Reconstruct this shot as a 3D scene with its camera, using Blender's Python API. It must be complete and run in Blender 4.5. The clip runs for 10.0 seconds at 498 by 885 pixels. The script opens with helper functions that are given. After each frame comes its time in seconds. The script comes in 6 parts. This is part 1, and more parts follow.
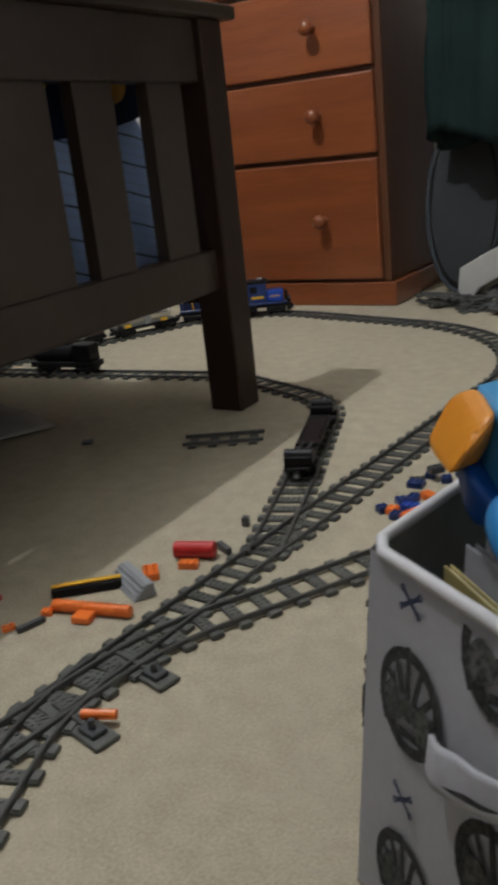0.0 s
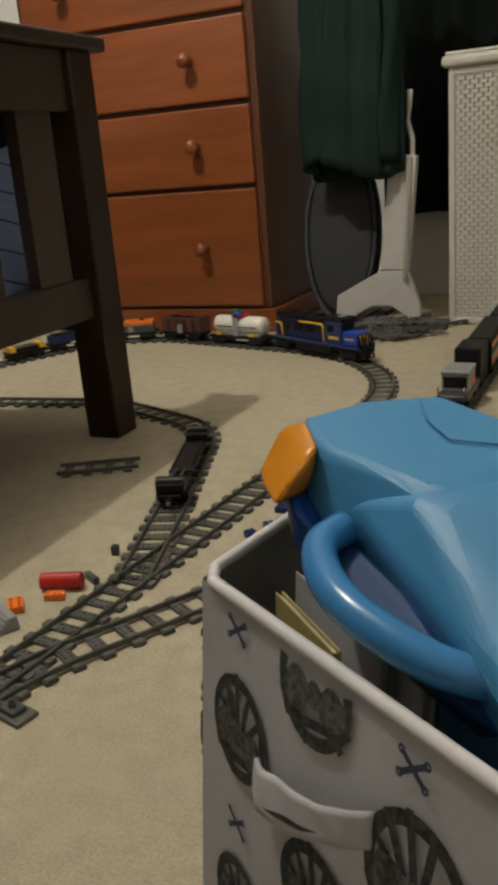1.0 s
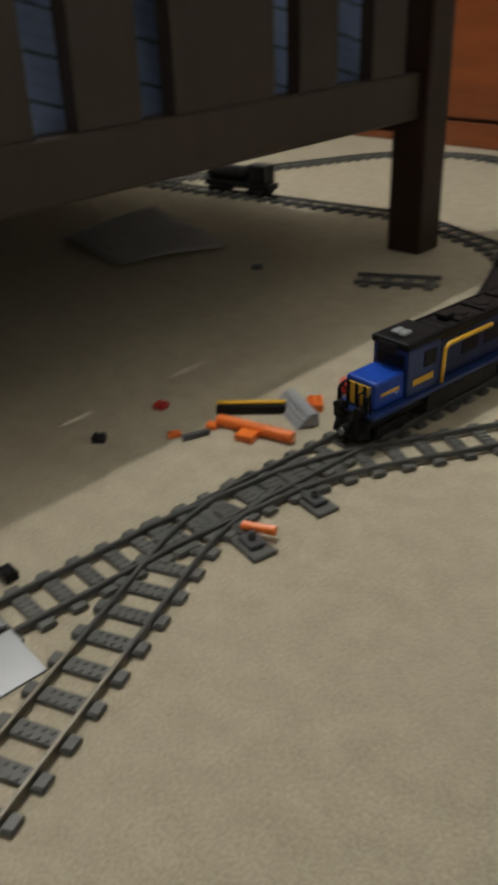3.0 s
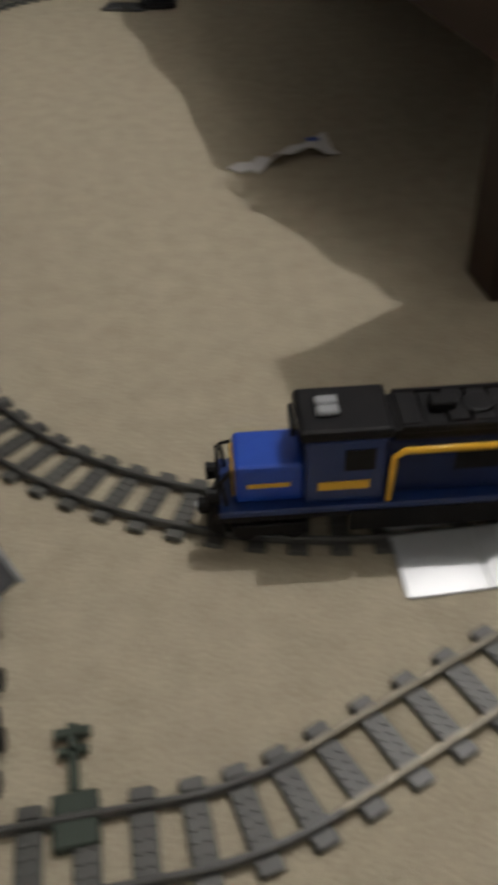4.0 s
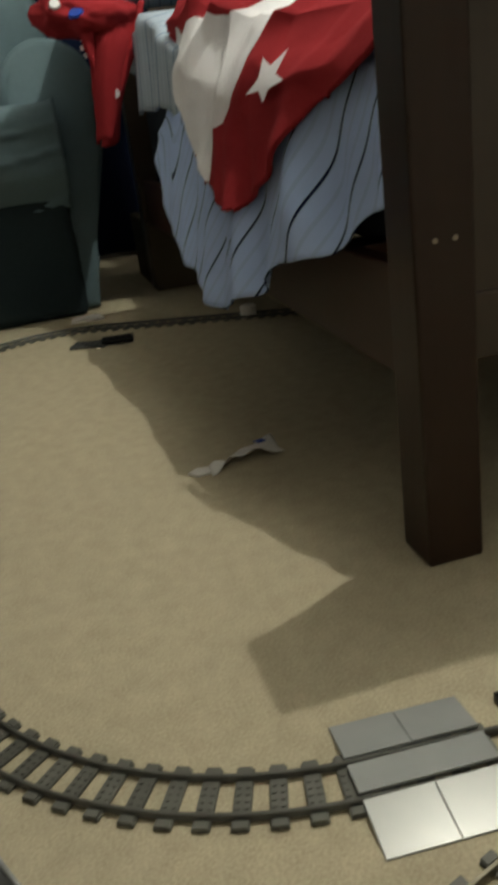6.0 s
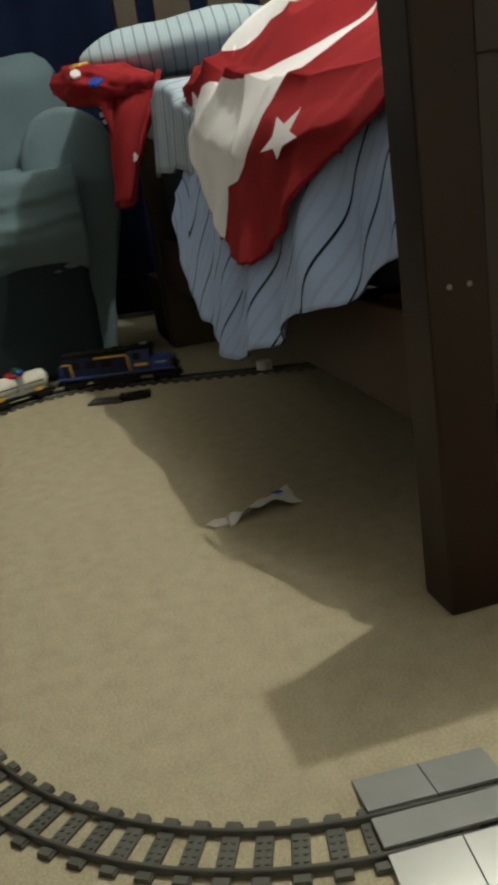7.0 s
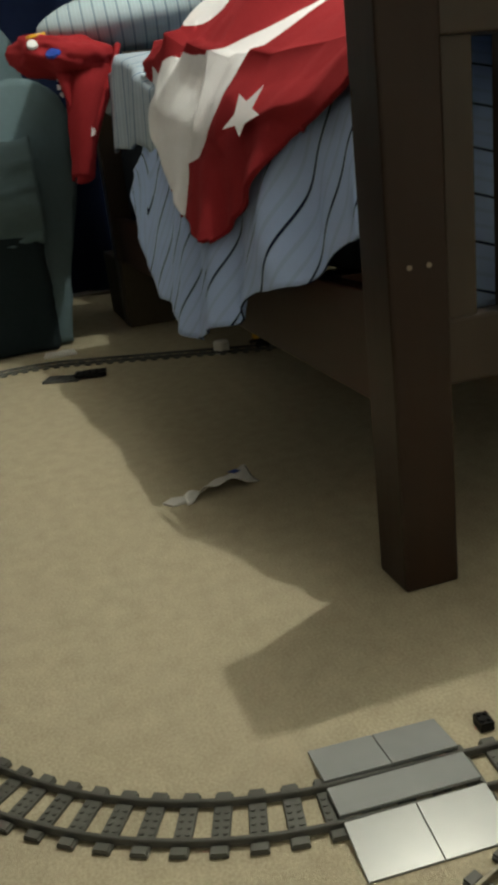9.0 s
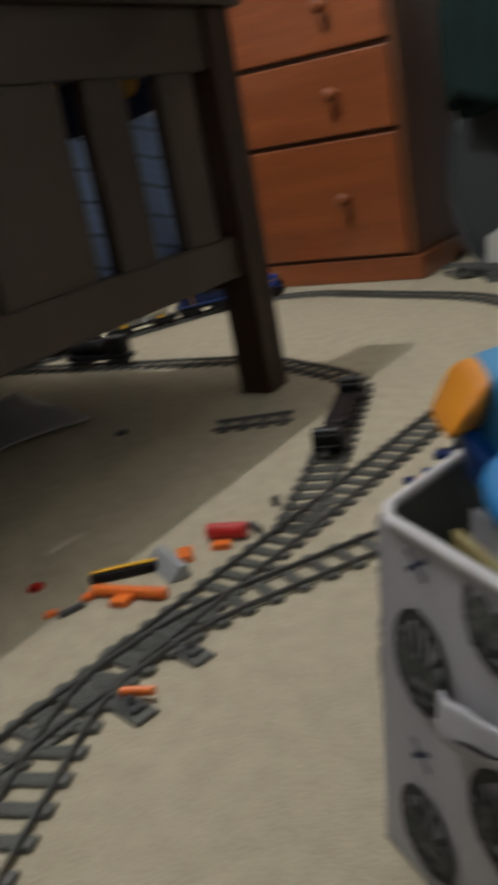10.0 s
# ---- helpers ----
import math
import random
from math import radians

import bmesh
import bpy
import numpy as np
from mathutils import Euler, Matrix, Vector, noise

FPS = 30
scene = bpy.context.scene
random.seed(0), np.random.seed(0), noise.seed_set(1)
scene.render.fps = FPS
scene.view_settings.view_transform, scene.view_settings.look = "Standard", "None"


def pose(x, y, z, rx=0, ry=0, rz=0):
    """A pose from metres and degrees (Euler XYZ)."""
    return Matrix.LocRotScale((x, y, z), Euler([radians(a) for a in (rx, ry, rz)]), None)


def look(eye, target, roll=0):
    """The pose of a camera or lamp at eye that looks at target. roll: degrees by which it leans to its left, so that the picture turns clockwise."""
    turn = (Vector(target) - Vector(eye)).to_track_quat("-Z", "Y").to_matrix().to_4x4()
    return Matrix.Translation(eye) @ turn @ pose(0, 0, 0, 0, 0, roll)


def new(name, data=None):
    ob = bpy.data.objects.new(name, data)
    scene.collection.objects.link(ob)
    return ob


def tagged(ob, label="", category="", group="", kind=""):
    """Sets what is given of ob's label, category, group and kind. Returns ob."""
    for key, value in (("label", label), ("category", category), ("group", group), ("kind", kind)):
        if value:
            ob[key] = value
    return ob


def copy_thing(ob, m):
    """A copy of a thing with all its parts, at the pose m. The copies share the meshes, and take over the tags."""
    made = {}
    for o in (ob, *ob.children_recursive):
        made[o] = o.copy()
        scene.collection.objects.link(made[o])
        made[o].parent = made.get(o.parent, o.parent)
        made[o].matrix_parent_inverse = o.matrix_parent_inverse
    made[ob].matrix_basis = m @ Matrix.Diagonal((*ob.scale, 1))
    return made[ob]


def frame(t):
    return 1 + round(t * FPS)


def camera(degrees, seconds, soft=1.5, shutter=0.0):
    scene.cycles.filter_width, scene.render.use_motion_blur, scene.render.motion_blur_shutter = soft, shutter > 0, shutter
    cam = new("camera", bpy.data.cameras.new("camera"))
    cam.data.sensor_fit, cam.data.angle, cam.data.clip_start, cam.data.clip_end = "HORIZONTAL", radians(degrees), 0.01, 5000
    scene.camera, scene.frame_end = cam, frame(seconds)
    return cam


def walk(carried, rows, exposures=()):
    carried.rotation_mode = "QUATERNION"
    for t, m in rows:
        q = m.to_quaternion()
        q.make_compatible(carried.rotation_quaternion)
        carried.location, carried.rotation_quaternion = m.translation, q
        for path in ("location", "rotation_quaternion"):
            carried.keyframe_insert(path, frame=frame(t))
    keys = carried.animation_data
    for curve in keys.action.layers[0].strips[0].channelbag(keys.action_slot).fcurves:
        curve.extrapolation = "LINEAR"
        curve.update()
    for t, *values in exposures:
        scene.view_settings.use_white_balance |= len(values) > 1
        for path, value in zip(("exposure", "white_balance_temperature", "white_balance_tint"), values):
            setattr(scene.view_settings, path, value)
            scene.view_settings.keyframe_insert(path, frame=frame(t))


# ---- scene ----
cam = camera(32.9, 10.0, soft=4.0, shutter=0.4)
PATH = [
    (0, (0.087, 0.18, 0.508), (-0.938, 1.767, -0.148), -6.2),
    (0.5, (0.112, 0.181, 0.519), (-0.792, 1.85, -0.112), -5.2),
    (1, (0.132, 0.19, 0.516), (-0.685, 1.904, -0.111), -4.7),
    (1.2, (0.140, 0.190, 0.517), (-0.695, 1.899, -0.108), -6.7),
    (1.5, (0.142, 0.192, 0.508), (-0.668, 1.898, -0.15), -8.8),
    (2, (0.123, 0.196, 0.497), (-0.789, 1.807, -0.261), -7.7),
    (2.2, (0.11, 0.185, 0.495), (-0.897, 1.727, -0.287), -6.8),
    (3.3, (0.012, 0.152, 0.484), (-1.288, 1.234, -0.584), 1.0),
    (3.5, (-0.006, 0.146, 0.481), (-1.432, 1.003, -0.63), 2.2),
    (4, (-0.074, 0.109, 0.5), (-1.574, 0.36, -0.798), -2.8),
    (4.1, (-0.080, 0.095, 0.521), (-1.600, 0.235, -0.757), -5.2),
    (4.2, (-0.075, 0.084, 0.543), (-1.639, 0.152, -0.701), -6.4),
    (4.5, (-0.053, 0.079, 0.558), (-1.758, 0.079, -0.487), -7.3),
    (5, (-0.021, 0.093, 0.563), (-1.808, 0.203, -0.327), -8.3),
    (5.5, (-0.004, 0.093, 0.568), (-1.808, 0.327, -0.262), -7.6),
    (6, (0.014, 0.116, 0.567), (-1.793, 0.527, -0.186), -7.8),
    (6.2, (0.014, 0.115, 0.552), (-1.846, 0.504, -0.07), -7.6),
    (7.5, (0.02, 0.109, 0.554), (-1.836, 0.523, -0.065), -8.9),
    (8, (0.021, 0.104, 0.552), (-1.819, 0.576, -0.074), -7.6),
    (8.5, (0.019, 0.106, 0.547), (-1.806, 0.606, -0.101), -6.9),
    (9, (0.02, 0.103, 0.549), (-1.798, 0.603, -0.119), -6.8),
    (9.2, (0.013, 0.123, 0.518), (-1.725, 0.755, -0.244), -7.8),
    (9.3, (0.024, 0.136, 0.509), (-1.617, 0.903, -0.338), -8.9),
    (9.4, (0.034, 0.143, 0.502), (-1.552, 0.992, -0.371), -9.8),
    (9.5, (0.053, 0.151, 0.503), (-1.459, 1.132, -0.365), -10.7),
    (9.6, (0.059, 0.159, 0.5), (-1.373, 1.269, -0.346), -9.8),
    (9.7, (0.067, 0.166, 0.496), (-1.313, 1.378, -0.296), -9.8),
    (9.8, (0.082, 0.171, 0.5), (-1.234, 1.491, -0.226), -10.0),
    (10, (0.12, 0.173, 0.509), (-0.989, 1.693, -0.168), -10.5),
]
walk(cam, [(t, look(eye, target, roll)) for t, eye, target, roll in PATH],
     [(0, 0.0, 5650, 12), (1.0, 0.04, 6700, 10), (2.2, 0.04, 6850, 10), (3.5, -0.06, 5650, 13), (4.0, -0.12, 6050, 15), (4.5, -0.15, 5850, 13), (5.0, -0.03, 6150, 11), (6.0, 0.02, 6700, 2), (9.0, 0.06, 6700, 0), (9.5, 0.0, 6800, -2), (9.8, 0.0, 6200, 10), (10.0, 0.0, 5850, 12)])

# ---- world and light ----
world = bpy.data.worlds.new("world")
world.use_nodes = True
scene.world = world
world.node_tree.nodes["Background"].inputs[0].default_value = (0.02, 0.022, 0.03, 1)
world.node_tree.nodes["Background"].inputs[1].default_value = 0.3
lamp_data = bpy.data.lights.new("ceiling_bulb", "POINT")
lamp_data.energy, lamp_data.color, lamp_data.shadow_soft_size = 86.0, (1.0, 0.96, 0.85), 0.015
lamp_light = new("ceiling_bulb", lamp_data)
lamp_light.location = (-1.19, 1.105, 2.5)


# ---- materials ----
def mat(name, colour, rough=0.5, metal=0.0, second=None, scale=20.0, amount=0.5, fine=0.0, bump=0.0, bump_scale=None, spec=0.5, coat=0.0, stretch=(1, 1, 1), rand=0.0):
    """A principled material whose colour drifts between two tones at two scales, with a fine relief."""
    m = bpy.data.materials.new(name)
    m.use_nodes = True
    nt = m.node_tree
    b = nt.nodes["Principled BSDF"]
    b.inputs["Roughness"].default_value, b.inputs["Metallic"].default_value = rough, metal
    b.inputs["Specular IOR Level"].default_value, b.inputs["Coat Weight"].default_value = spec, coat
    co = nt.nodes.new("ShaderNodeTexCoord")
    mp = nt.nodes.new("ShaderNodeMapping")
    mp.inputs["Scale"].default_value = stretch
    nt.links.new(co.outputs["Object"], mp.inputs["Vector"])
    second = second or tuple(c * 0.8 for c in colour)
    big = nt.nodes.new("ShaderNodeTexNoise")
    big.inputs["Scale"].default_value, big.inputs["Detail"].default_value = scale, 4
    nt.links.new(mp.outputs[0], big.inputs["Vector"])
    small = nt.nodes.new("ShaderNodeTexNoise")
    small.inputs["Scale"].default_value, small.inputs["Detail"].default_value = scale * 9, 3
    nt.links.new(mp.outputs[0], small.inputs["Vector"])
    mixf = nt.nodes.new("ShaderNodeMix")
    mixf.inputs[0].default_value = fine
    nt.links.new(big.outputs[0], mixf.inputs[2])
    nt.links.new(small.outputs[0], mixf.inputs[3])
    ramp = nt.nodes.new("ShaderNodeMapRange")
    ramp.inputs["From Min"].default_value, ramp.inputs["From Max"].default_value = 0.5 - amount / 2, 0.5 + amount / 2
    nt.links.new(mixf.outputs[0], ramp.inputs["Value"])
    mix = nt.nodes.new("ShaderNodeMix")
    mix.data_type = "RGBA"
    mix.inputs[6].default_value, mix.inputs[7].default_value = (*colour, 1), (*second, 1)
    nt.links.new(ramp.outputs[0], mix.inputs[0])
    out = mix.outputs[2]
    if rand:
        info = nt.nodes.new("ShaderNodeObjectInfo")
        hsv = nt.nodes.new("ShaderNodeHueSaturation")
        rng = nt.nodes.new("ShaderNodeMapRange")
        rng.inputs["To Min"].default_value, rng.inputs["To Max"].default_value = 1 - rand, 1 + rand
        nt.links.new(info.outputs["Random"], rng.inputs["Value"])
        nt.links.new(rng.outputs[0], hsv.inputs["Value"])
        nt.links.new(out, hsv.inputs["Color"])
        out = hsv.outputs[0]
    nt.links.new(out, b.inputs["Base Color"])
    if bump:
        bn = nt.nodes.new("ShaderNodeTexNoise")
        bn.inputs["Scale"].default_value, bn.inputs["Detail"].default_value = bump_scale or scale * 9, 3
        nt.links.new(mp.outputs[0], bn.inputs["Vector"])
        bp = nt.nodes.new("ShaderNodeBump")
        bp.inputs["Strength"].default_value, bp.inputs["Distance"].default_value = bump, 0.003
        nt.links.new(bn.outputs[0], bp.inputs["Height"])
        nt.links.new(bp.outputs[0], b.inputs["Normal"])
    return m


CARPET = mat("carpet", (0.50, 0.445, 0.330), 1.0, second=(0.345, 0.303, 0.220), scale=34, amount=0.34, fine=0.66, bump=0.55, bump_scale=800, spec=0.03)
WALL = mat("wall_paint", (0.82, 0.81, 0.78), 0.8, second=(0.78, 0.77, 0.74), scale=3, bump=0.1, bump_scale=300)
CEIL = mat("ceiling_paint", (0.90, 0.89, 0.87), 0.9)
DARK_WOOD = mat("dark_wood", (0.054, 0.037, 0.025), 0.38, second=(0.028, 0.017, 0.011), scale=5, amount=0.5, fine=0.3, bump=0.12, bump_scale=60, stretch=(1, 1, 0.15))
POST_WOOD = mat("dark_red_wood", (0.036, 0.0175, 0.010), 0.42, second=(0.019, 0.009, 0.006), scale=5, amount=0.5, fine=0.3, bump=0.1, bump_scale=60, spec=0.32, stretch=(1, 1, 0.15))
RED_WOOD = mat("red_brown_wood", (0.044, 0.018, 0.010), 0.45, second=(0.028, 0.011, 0.007), scale=5, amount=0.5, fine=0.3, bump=0.1, bump_scale=60, spec=0.25, stretch=(0.15, 1, 1))
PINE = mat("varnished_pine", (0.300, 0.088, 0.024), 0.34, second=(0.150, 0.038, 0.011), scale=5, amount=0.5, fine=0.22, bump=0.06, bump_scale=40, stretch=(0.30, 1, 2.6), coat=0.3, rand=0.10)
# Darker copy of the pine: the chest side's shade is put into its colour.
PINE_SHADED = mat("varnished_pine_shaded", (0.115, 0.045, 0.017), 0.4, second=(0.075, 0.026, 0.010), scale=6, amount=0.5, fine=0.3, stretch=(2, 2, 0.2))
TIE = mat("track_plastic", (0.095, 0.095, 0.085), 0.45, second=(0.07, 0.07, 0.063), scale=30, rand=0.15)
RAIL = mat("rail_plastic", (0.075, 0.075, 0.07), 0.35, second=(0.055, 0.055, 0.05), scale=30)
RAIL_METAL = mat("rail_metal", (0.24, 0.22, 0.175), 0.5, metal=1.0, second=(0.15, 0.135, 0.105), scale=60)
PEG = mat("peg_cap", (0.30, 0.25, 0.20), 0.5)
GREY_TILE = mat("grey_tile", (0.30, 0.31, 0.32), 0.27, second=(0.25, 0.26, 0.27), scale=25, amount=0.8, spec=0.6)
BLACK = mat("black_plastic", (0.008, 0.008, 0.009), 0.42, second=(0.014, 0.013, 0.013), scale=40, spec=0.14)
DARK_GREY = mat("dark_grey_plastic", (0.06, 0.062, 0.065), 0.4, scale=40)
GREY = mat("grey_plastic", (0.30, 0.31, 0.32), 0.35, scale=40)
WHITE = mat("white_plastic", (0.78, 0.76, 0.72), 0.35, second=(0.7, 0.68, 0.64), scale=30)
BLUE = mat("blue_plastic", (0.014, 0.07, 0.42), 0.3, second=(0.01, 0.05, 0.34), scale=40)
DARK_BLUE = mat("dark_blue_plastic", (0.013, 0.036, 0.15), 0.3, scale=40)
YELLOW = mat("yellow_plastic", (0.80, 0.46, 0.03), 0.3, second=(0.7, 0.4, 0.02), scale=40)
ORANGE = mat("orange_plastic", (0.85, 0.20, 0.025), 0.32, second=(0.75, 0.16, 0.02), scale=40)
RED = mat("red_plastic", (0.50, 0.02, 0.015), 0.3, second=(0.4, 0.015, 0.012), scale=40)
BROWN = mat("reddish_brown_plastic", (0.085, 0.032, 0.024), 0.35, scale=40)
GREEN = mat("green_plastic", (0.012, 0.20, 0.05), 0.3, scale=40)


# ---- mesh helpers ----
def done(bm, name, material, parent=None, label="", smooth=False):
    me = bpy.data.meshes.new(name)
    bmesh.ops.recalc_face_normals(bm, faces=bm.faces)
    bm.to_mesh(me)
    bm.free()
    for m in material if isinstance(material, (list, tuple)) else [material]:
        me.materials.append(m)
    if smooth:
        me.polygons.foreach_set("use_smooth", [True] * len(me.polygons))
    ob = new(name, me)
    ob.parent = parent
    return tagged(ob, label)


def part(name, bm, material, parent, label="", smooth=False):
    return done(bm, name, material, parent, label, smooth)


def thing(name, m, label, category, group="", kind=""):
    ob = new(name)
    ob.empty_display_size = 0.05
    ob.matrix_basis = m
    return tagged(ob, label, category, group, kind)


def box(x0, x1, y0, y1, z0, z1, bevel=0.0, bm=None, seg=2, m=None):
    b = bmesh.new()
    bmesh.ops.create_cube(b, size=1)
    for v in b.verts:
        v.co = Vector(((x0 + x1) / 2 + v.co.x * (x1 - x0), (y0 + y1) / 2 + v.co.y * (y1 - y0), (z0 + z1) / 2 + v.co.z * (z1 - z0)))
    if bevel:
        bmesh.ops.bevel(b, geom=list(b.edges), offset=bevel, segments=seg, profile=0.5, affect="EDGES")
    return joined(b, bm, m)


def joined(b, bm=None, m=None):
    """Moves b by m and adds it to bm."""
    if m is not None:
        b.transform(m)
    if bm is None:
        return b
    me = bpy.data.meshes.new("tmp")
    b.to_mesh(me)
    b.free()
    bm.from_mesh(me)
    bpy.data.meshes.remove(me)
    return bm


def tube(r0, r1, length, m=None, bm=None, seg=20, bevel=0.0):
    """A solid round of two radii along z from 0."""
    b = bmesh.new()
    bmesh.ops.create_cone(b, cap_ends=True, segments=seg, radius1=r0, radius2=r1, depth=length, matrix=Matrix.Translation((0, 0, length / 2)))
    if bevel:
        rims = [e for e in b.edges if len(e.link_faces) == 2 and any(len(f.verts) > 4 for f in e.link_faces)]
        bmesh.ops.bevel(b, geom=rims, offset=bevel, segments=2, profile=0.5, affect="EDGES")
    return joined(b, bm, m)


def lathe(profile, seg=24, m=None, bm=None):
    """A turned solid from (radius, height) pairs."""
    b = bmesh.new()
    rings = [[b.verts.new((r * math.cos(2 * math.pi * k / seg), r * math.sin(2 * math.pi * k / seg), z)) for k in range(seg)] for r, z in profile]
    for a, c in zip(rings, rings[1:]):
        for k in range(seg):
            b.faces.new((a[k], a[(k + 1) % seg], c[(k + 1) % seg], c[k]))
    b.faces.new(rings[0][::-1])
    b.faces.new(rings[-1])
    return joined(b, bm, m)


def sweep(points, radius, seg=10, bm=None, m=None, flat=1.0):
    """A rod of one radius along points."""
    b = bmesh.new()
    pts = [Vector(p) for p in points]
    rings = []
    for n, p in enumerate(pts):
        d = (pts[min(n + 1, len(pts) - 1)] - pts[max(n - 1, 0)]).normalized()
        up = Vector((0, 0, 1)) if abs(d.z) < 0.95 else Vector((1, 0, 0))
        a = d.cross(up).normalized()
        c = a.cross(d)
        rings.append([b.verts.new(p + radius * (math.cos(2 * math.pi * k / seg) * a + flat * math.sin(2 * math.pi * k / seg) * c)) for k in range(seg)])
    for r, s in zip(rings, rings[1:]):
        for k in range(seg):
            b.faces.new((r[k], r[(k + 1) % seg], s[(k + 1) % seg], s[k]))
    b.faces.new(rings[0][::-1])
    b.faces.new(rings[-1])
    return joined(b, bm, m)


def plate(outline, z0, z1, bevel=0.0, bm=None, m=None):
    """A flat solid from an outline in x and y."""
    b = bmesh.new()
    f = b.faces.new([b.verts.new((x, y, z0)) for x, y in outline])
    ext = bmesh.ops.extrude_face_region(b, geom=[f])
    for v in ext["geom"]:
        if isinstance(v, bmesh.types.BMVert):
            v.co.z = z1
    if bevel:
        bmesh.ops.bevel(b, geom=list(b.edges), offset=bevel, segments=2, profile=0.5, affect="EDGES")
    return joined(b, bm, m)


def hull(points, bevel, seg=3):
    bm = bmesh.new()
    for p in points:
        bm.verts.new(p)
    res = bmesh.ops.convex_hull(bm, input=bm.verts)
    bmesh.ops.delete(bm, geom=[v for v in bm.verts if not v.link_faces], context="VERTS")
    bmesh.ops.dissolve_limit(bm, angle_limit=radians(4), verts=bm.verts, edges=bm.edges)
    bmesh.ops.bevel(bm, geom=list(bm.edges), offset=bevel, segments=seg, profile=0.5, affect="EDGES", clamp_overlap=True)
    return bm


def setting(name, bm, material, label):
    return tagged(done(bm, name, material), label, kind="structure")


# ---- the room ----
X0, X1, Y0, Y1, CEILING = -3.75, 1.5, -0.85, 3.35, 2.7
floor = bmesh.new()
bmesh.ops.create_grid(floor, x_segments=40, y_segments=40, size=0.5)
for v in floor.verts:
    v.co = Vector((X0 + (v.co.x + 0.5) * (X1 - X0), Y0 + (v.co.y + 0.5) * (Y1 - Y0), 0))
setting("floor", floor, CARPET, "beige short-pile carpet covering the whole bedroom floor")
setting("ceiling", box(X0, X1, Y0, Y1, CEILING, CEILING + 0.1), CEIL, "plain white painted bedroom ceiling")
setting("wall_west", box(X0 - 0.1, X0, Y0 - 0.1, Y1 + 0.1, 0, CEILING), WALL, "plain painted bedroom wall behind the bed head")
setting("wall_east", box(X1, X1 + 0.1, Y0 - 0.1, Y1 + 0.1, 0, CEILING), WALL, "plain painted bedroom wall")
setting("wall_north", box(X0, X1, Y1, Y1 + 0.1, 0, CEILING), WALL, "plain painted bedroom wall behind the chest of drawers")
setting("wall_south", box(X0, X1, Y0 - 0.1, Y0, 0, CEILING), WALL, "plain painted bedroom wall")


# ---- the bed ----
def bed():
    ob = thing("bed", pose(-0.857, 1.078, 0), "dark-stained wooden single bed with slatted footboard", "bed")
    for y in (-0.528, 0.528):
        part("post", box(-0.037, 0.037, y - 0.037, y + 0.037, 0, 0.735, 0.004), POST_WOOD, ob, "darker square post")
    part("top_cap", box(-0.045, 0.05, -0.564, 0.60, 0.735, 0.760, 0.005), DARK_WOOD, ob)
    part("top_rail", box(-0.018, 0.022, -0.4935, 0.4935, 0.63, 0.735, 0.003), DARK_WOOD, ob)
    part("bottom_rail", box(-0.018, 0.018, -0.4935, 0.4935, 0.25, 0.33, 0.004), DARK_WOOD, ob)
    for y0, y1 in ((-0.4935, -0.441), (-0.400, -0.328), (-0.264, -0.160), (-0.102, 0.102), (0.160, 0.255), (0.350, 0.448)):
        part("slat", box(-0.016, 0.012, y0, y1, 0.328, 0.632, 0.002), DARK_WOOD, ob)
    for z in (0.335, 0.345):
        part("peg", tube(0.0032, 0.0032, 0.002, pose(0.036, -0.528 + (z - 0.34) * 2.4, 0.400, 0, 90, 0), seg=10), PEG, ob, "pale peg cap")
    for y in (-0.53, 0.53):
        part("side_rail", box(-2.0, -0.034, y - 0.015, y + 0.015, 0.22, 0.36, 0.003), RED_WOOD, ob)
    for y in (-0.528, 0.528):
        part("head_post", box(-2.068, -2.0, y - 0.034, y + 0.034, 0, 1.25, 0.004), DARK_WOOD, ob)
    part("head_cap", box(-2.085, -1.985, -0.60, 0.60, 1.25, 1.28, 0.005), DARK_WOOD, ob)
    part("head_rail", box(-2.055, -2.015, -0.4935, 0.4935, 1.13, 1.25, 0.003), DARK_WOOD, ob)
    for n in range(6):
        y = -0.4935 + 0.0585 + n * 0.174
        part("head_slat", box(-2.045, -2.027, y, y + 0.117, 0.3, 1.132, 0.002), DARK_WOOD, ob)
    for n in range(9):
        part("base_slat", box(-1.95 + n * 0.2, -1.87 + n * 0.2, -0.515, 0.515, 0.335, 0.350), PINE_SHADED, ob)
    return ob


bed()


# ---- the chest of drawers ----
def chest():
    ob = thing("chest_of_drawers", pose(-0.9, 2.636, 0), "orange-brown varnished pine chest of drawers with round knobs", "chest of drawers")
    w = 0.86
    part("body", box(-w + 0.025, -0.018, 0.012, 0.44, 0.075, 1.16, 0.003), PINE_SHADED, ob)
    part("base", box(-w, 0.0, 0.0, 0.45, 0, 0.075, 0.005), PINE, ob)
    part("top", box(-w - 0.01, 0.01, -0.015, 0.46, 1.16, 1.19, 0.006), PINE, ob)
    for z0, z1 in ((0.085, 0.444), (0.458, 0.683), (0.698, 0.925), (0.94, 1.15)):
        d = part("drawer", box(-w + 0.05, -0.042, -0.008, 0.3, z0, z1, 0.006), PINE, ob)
        for x in (-w + 0.22, -0.225):
            k = lathe([(0.013, 0.0), (0.010, 0.010), (0.011, 0.022), (0.019, 0.032), (0.022, 0.040), (0.020, 0.048), (0.012, 0.054), (0.003, 0.056)], 16, pose(x, -0.008, (z0 + z1) / 2 + 0.005, 90))
            part("knob", k, PINE, d, "turned pine knob", True)
    return ob


chest()


# ---- tracks ----
GAUGE, RAIL_TOP = 0.0445, 0.0095


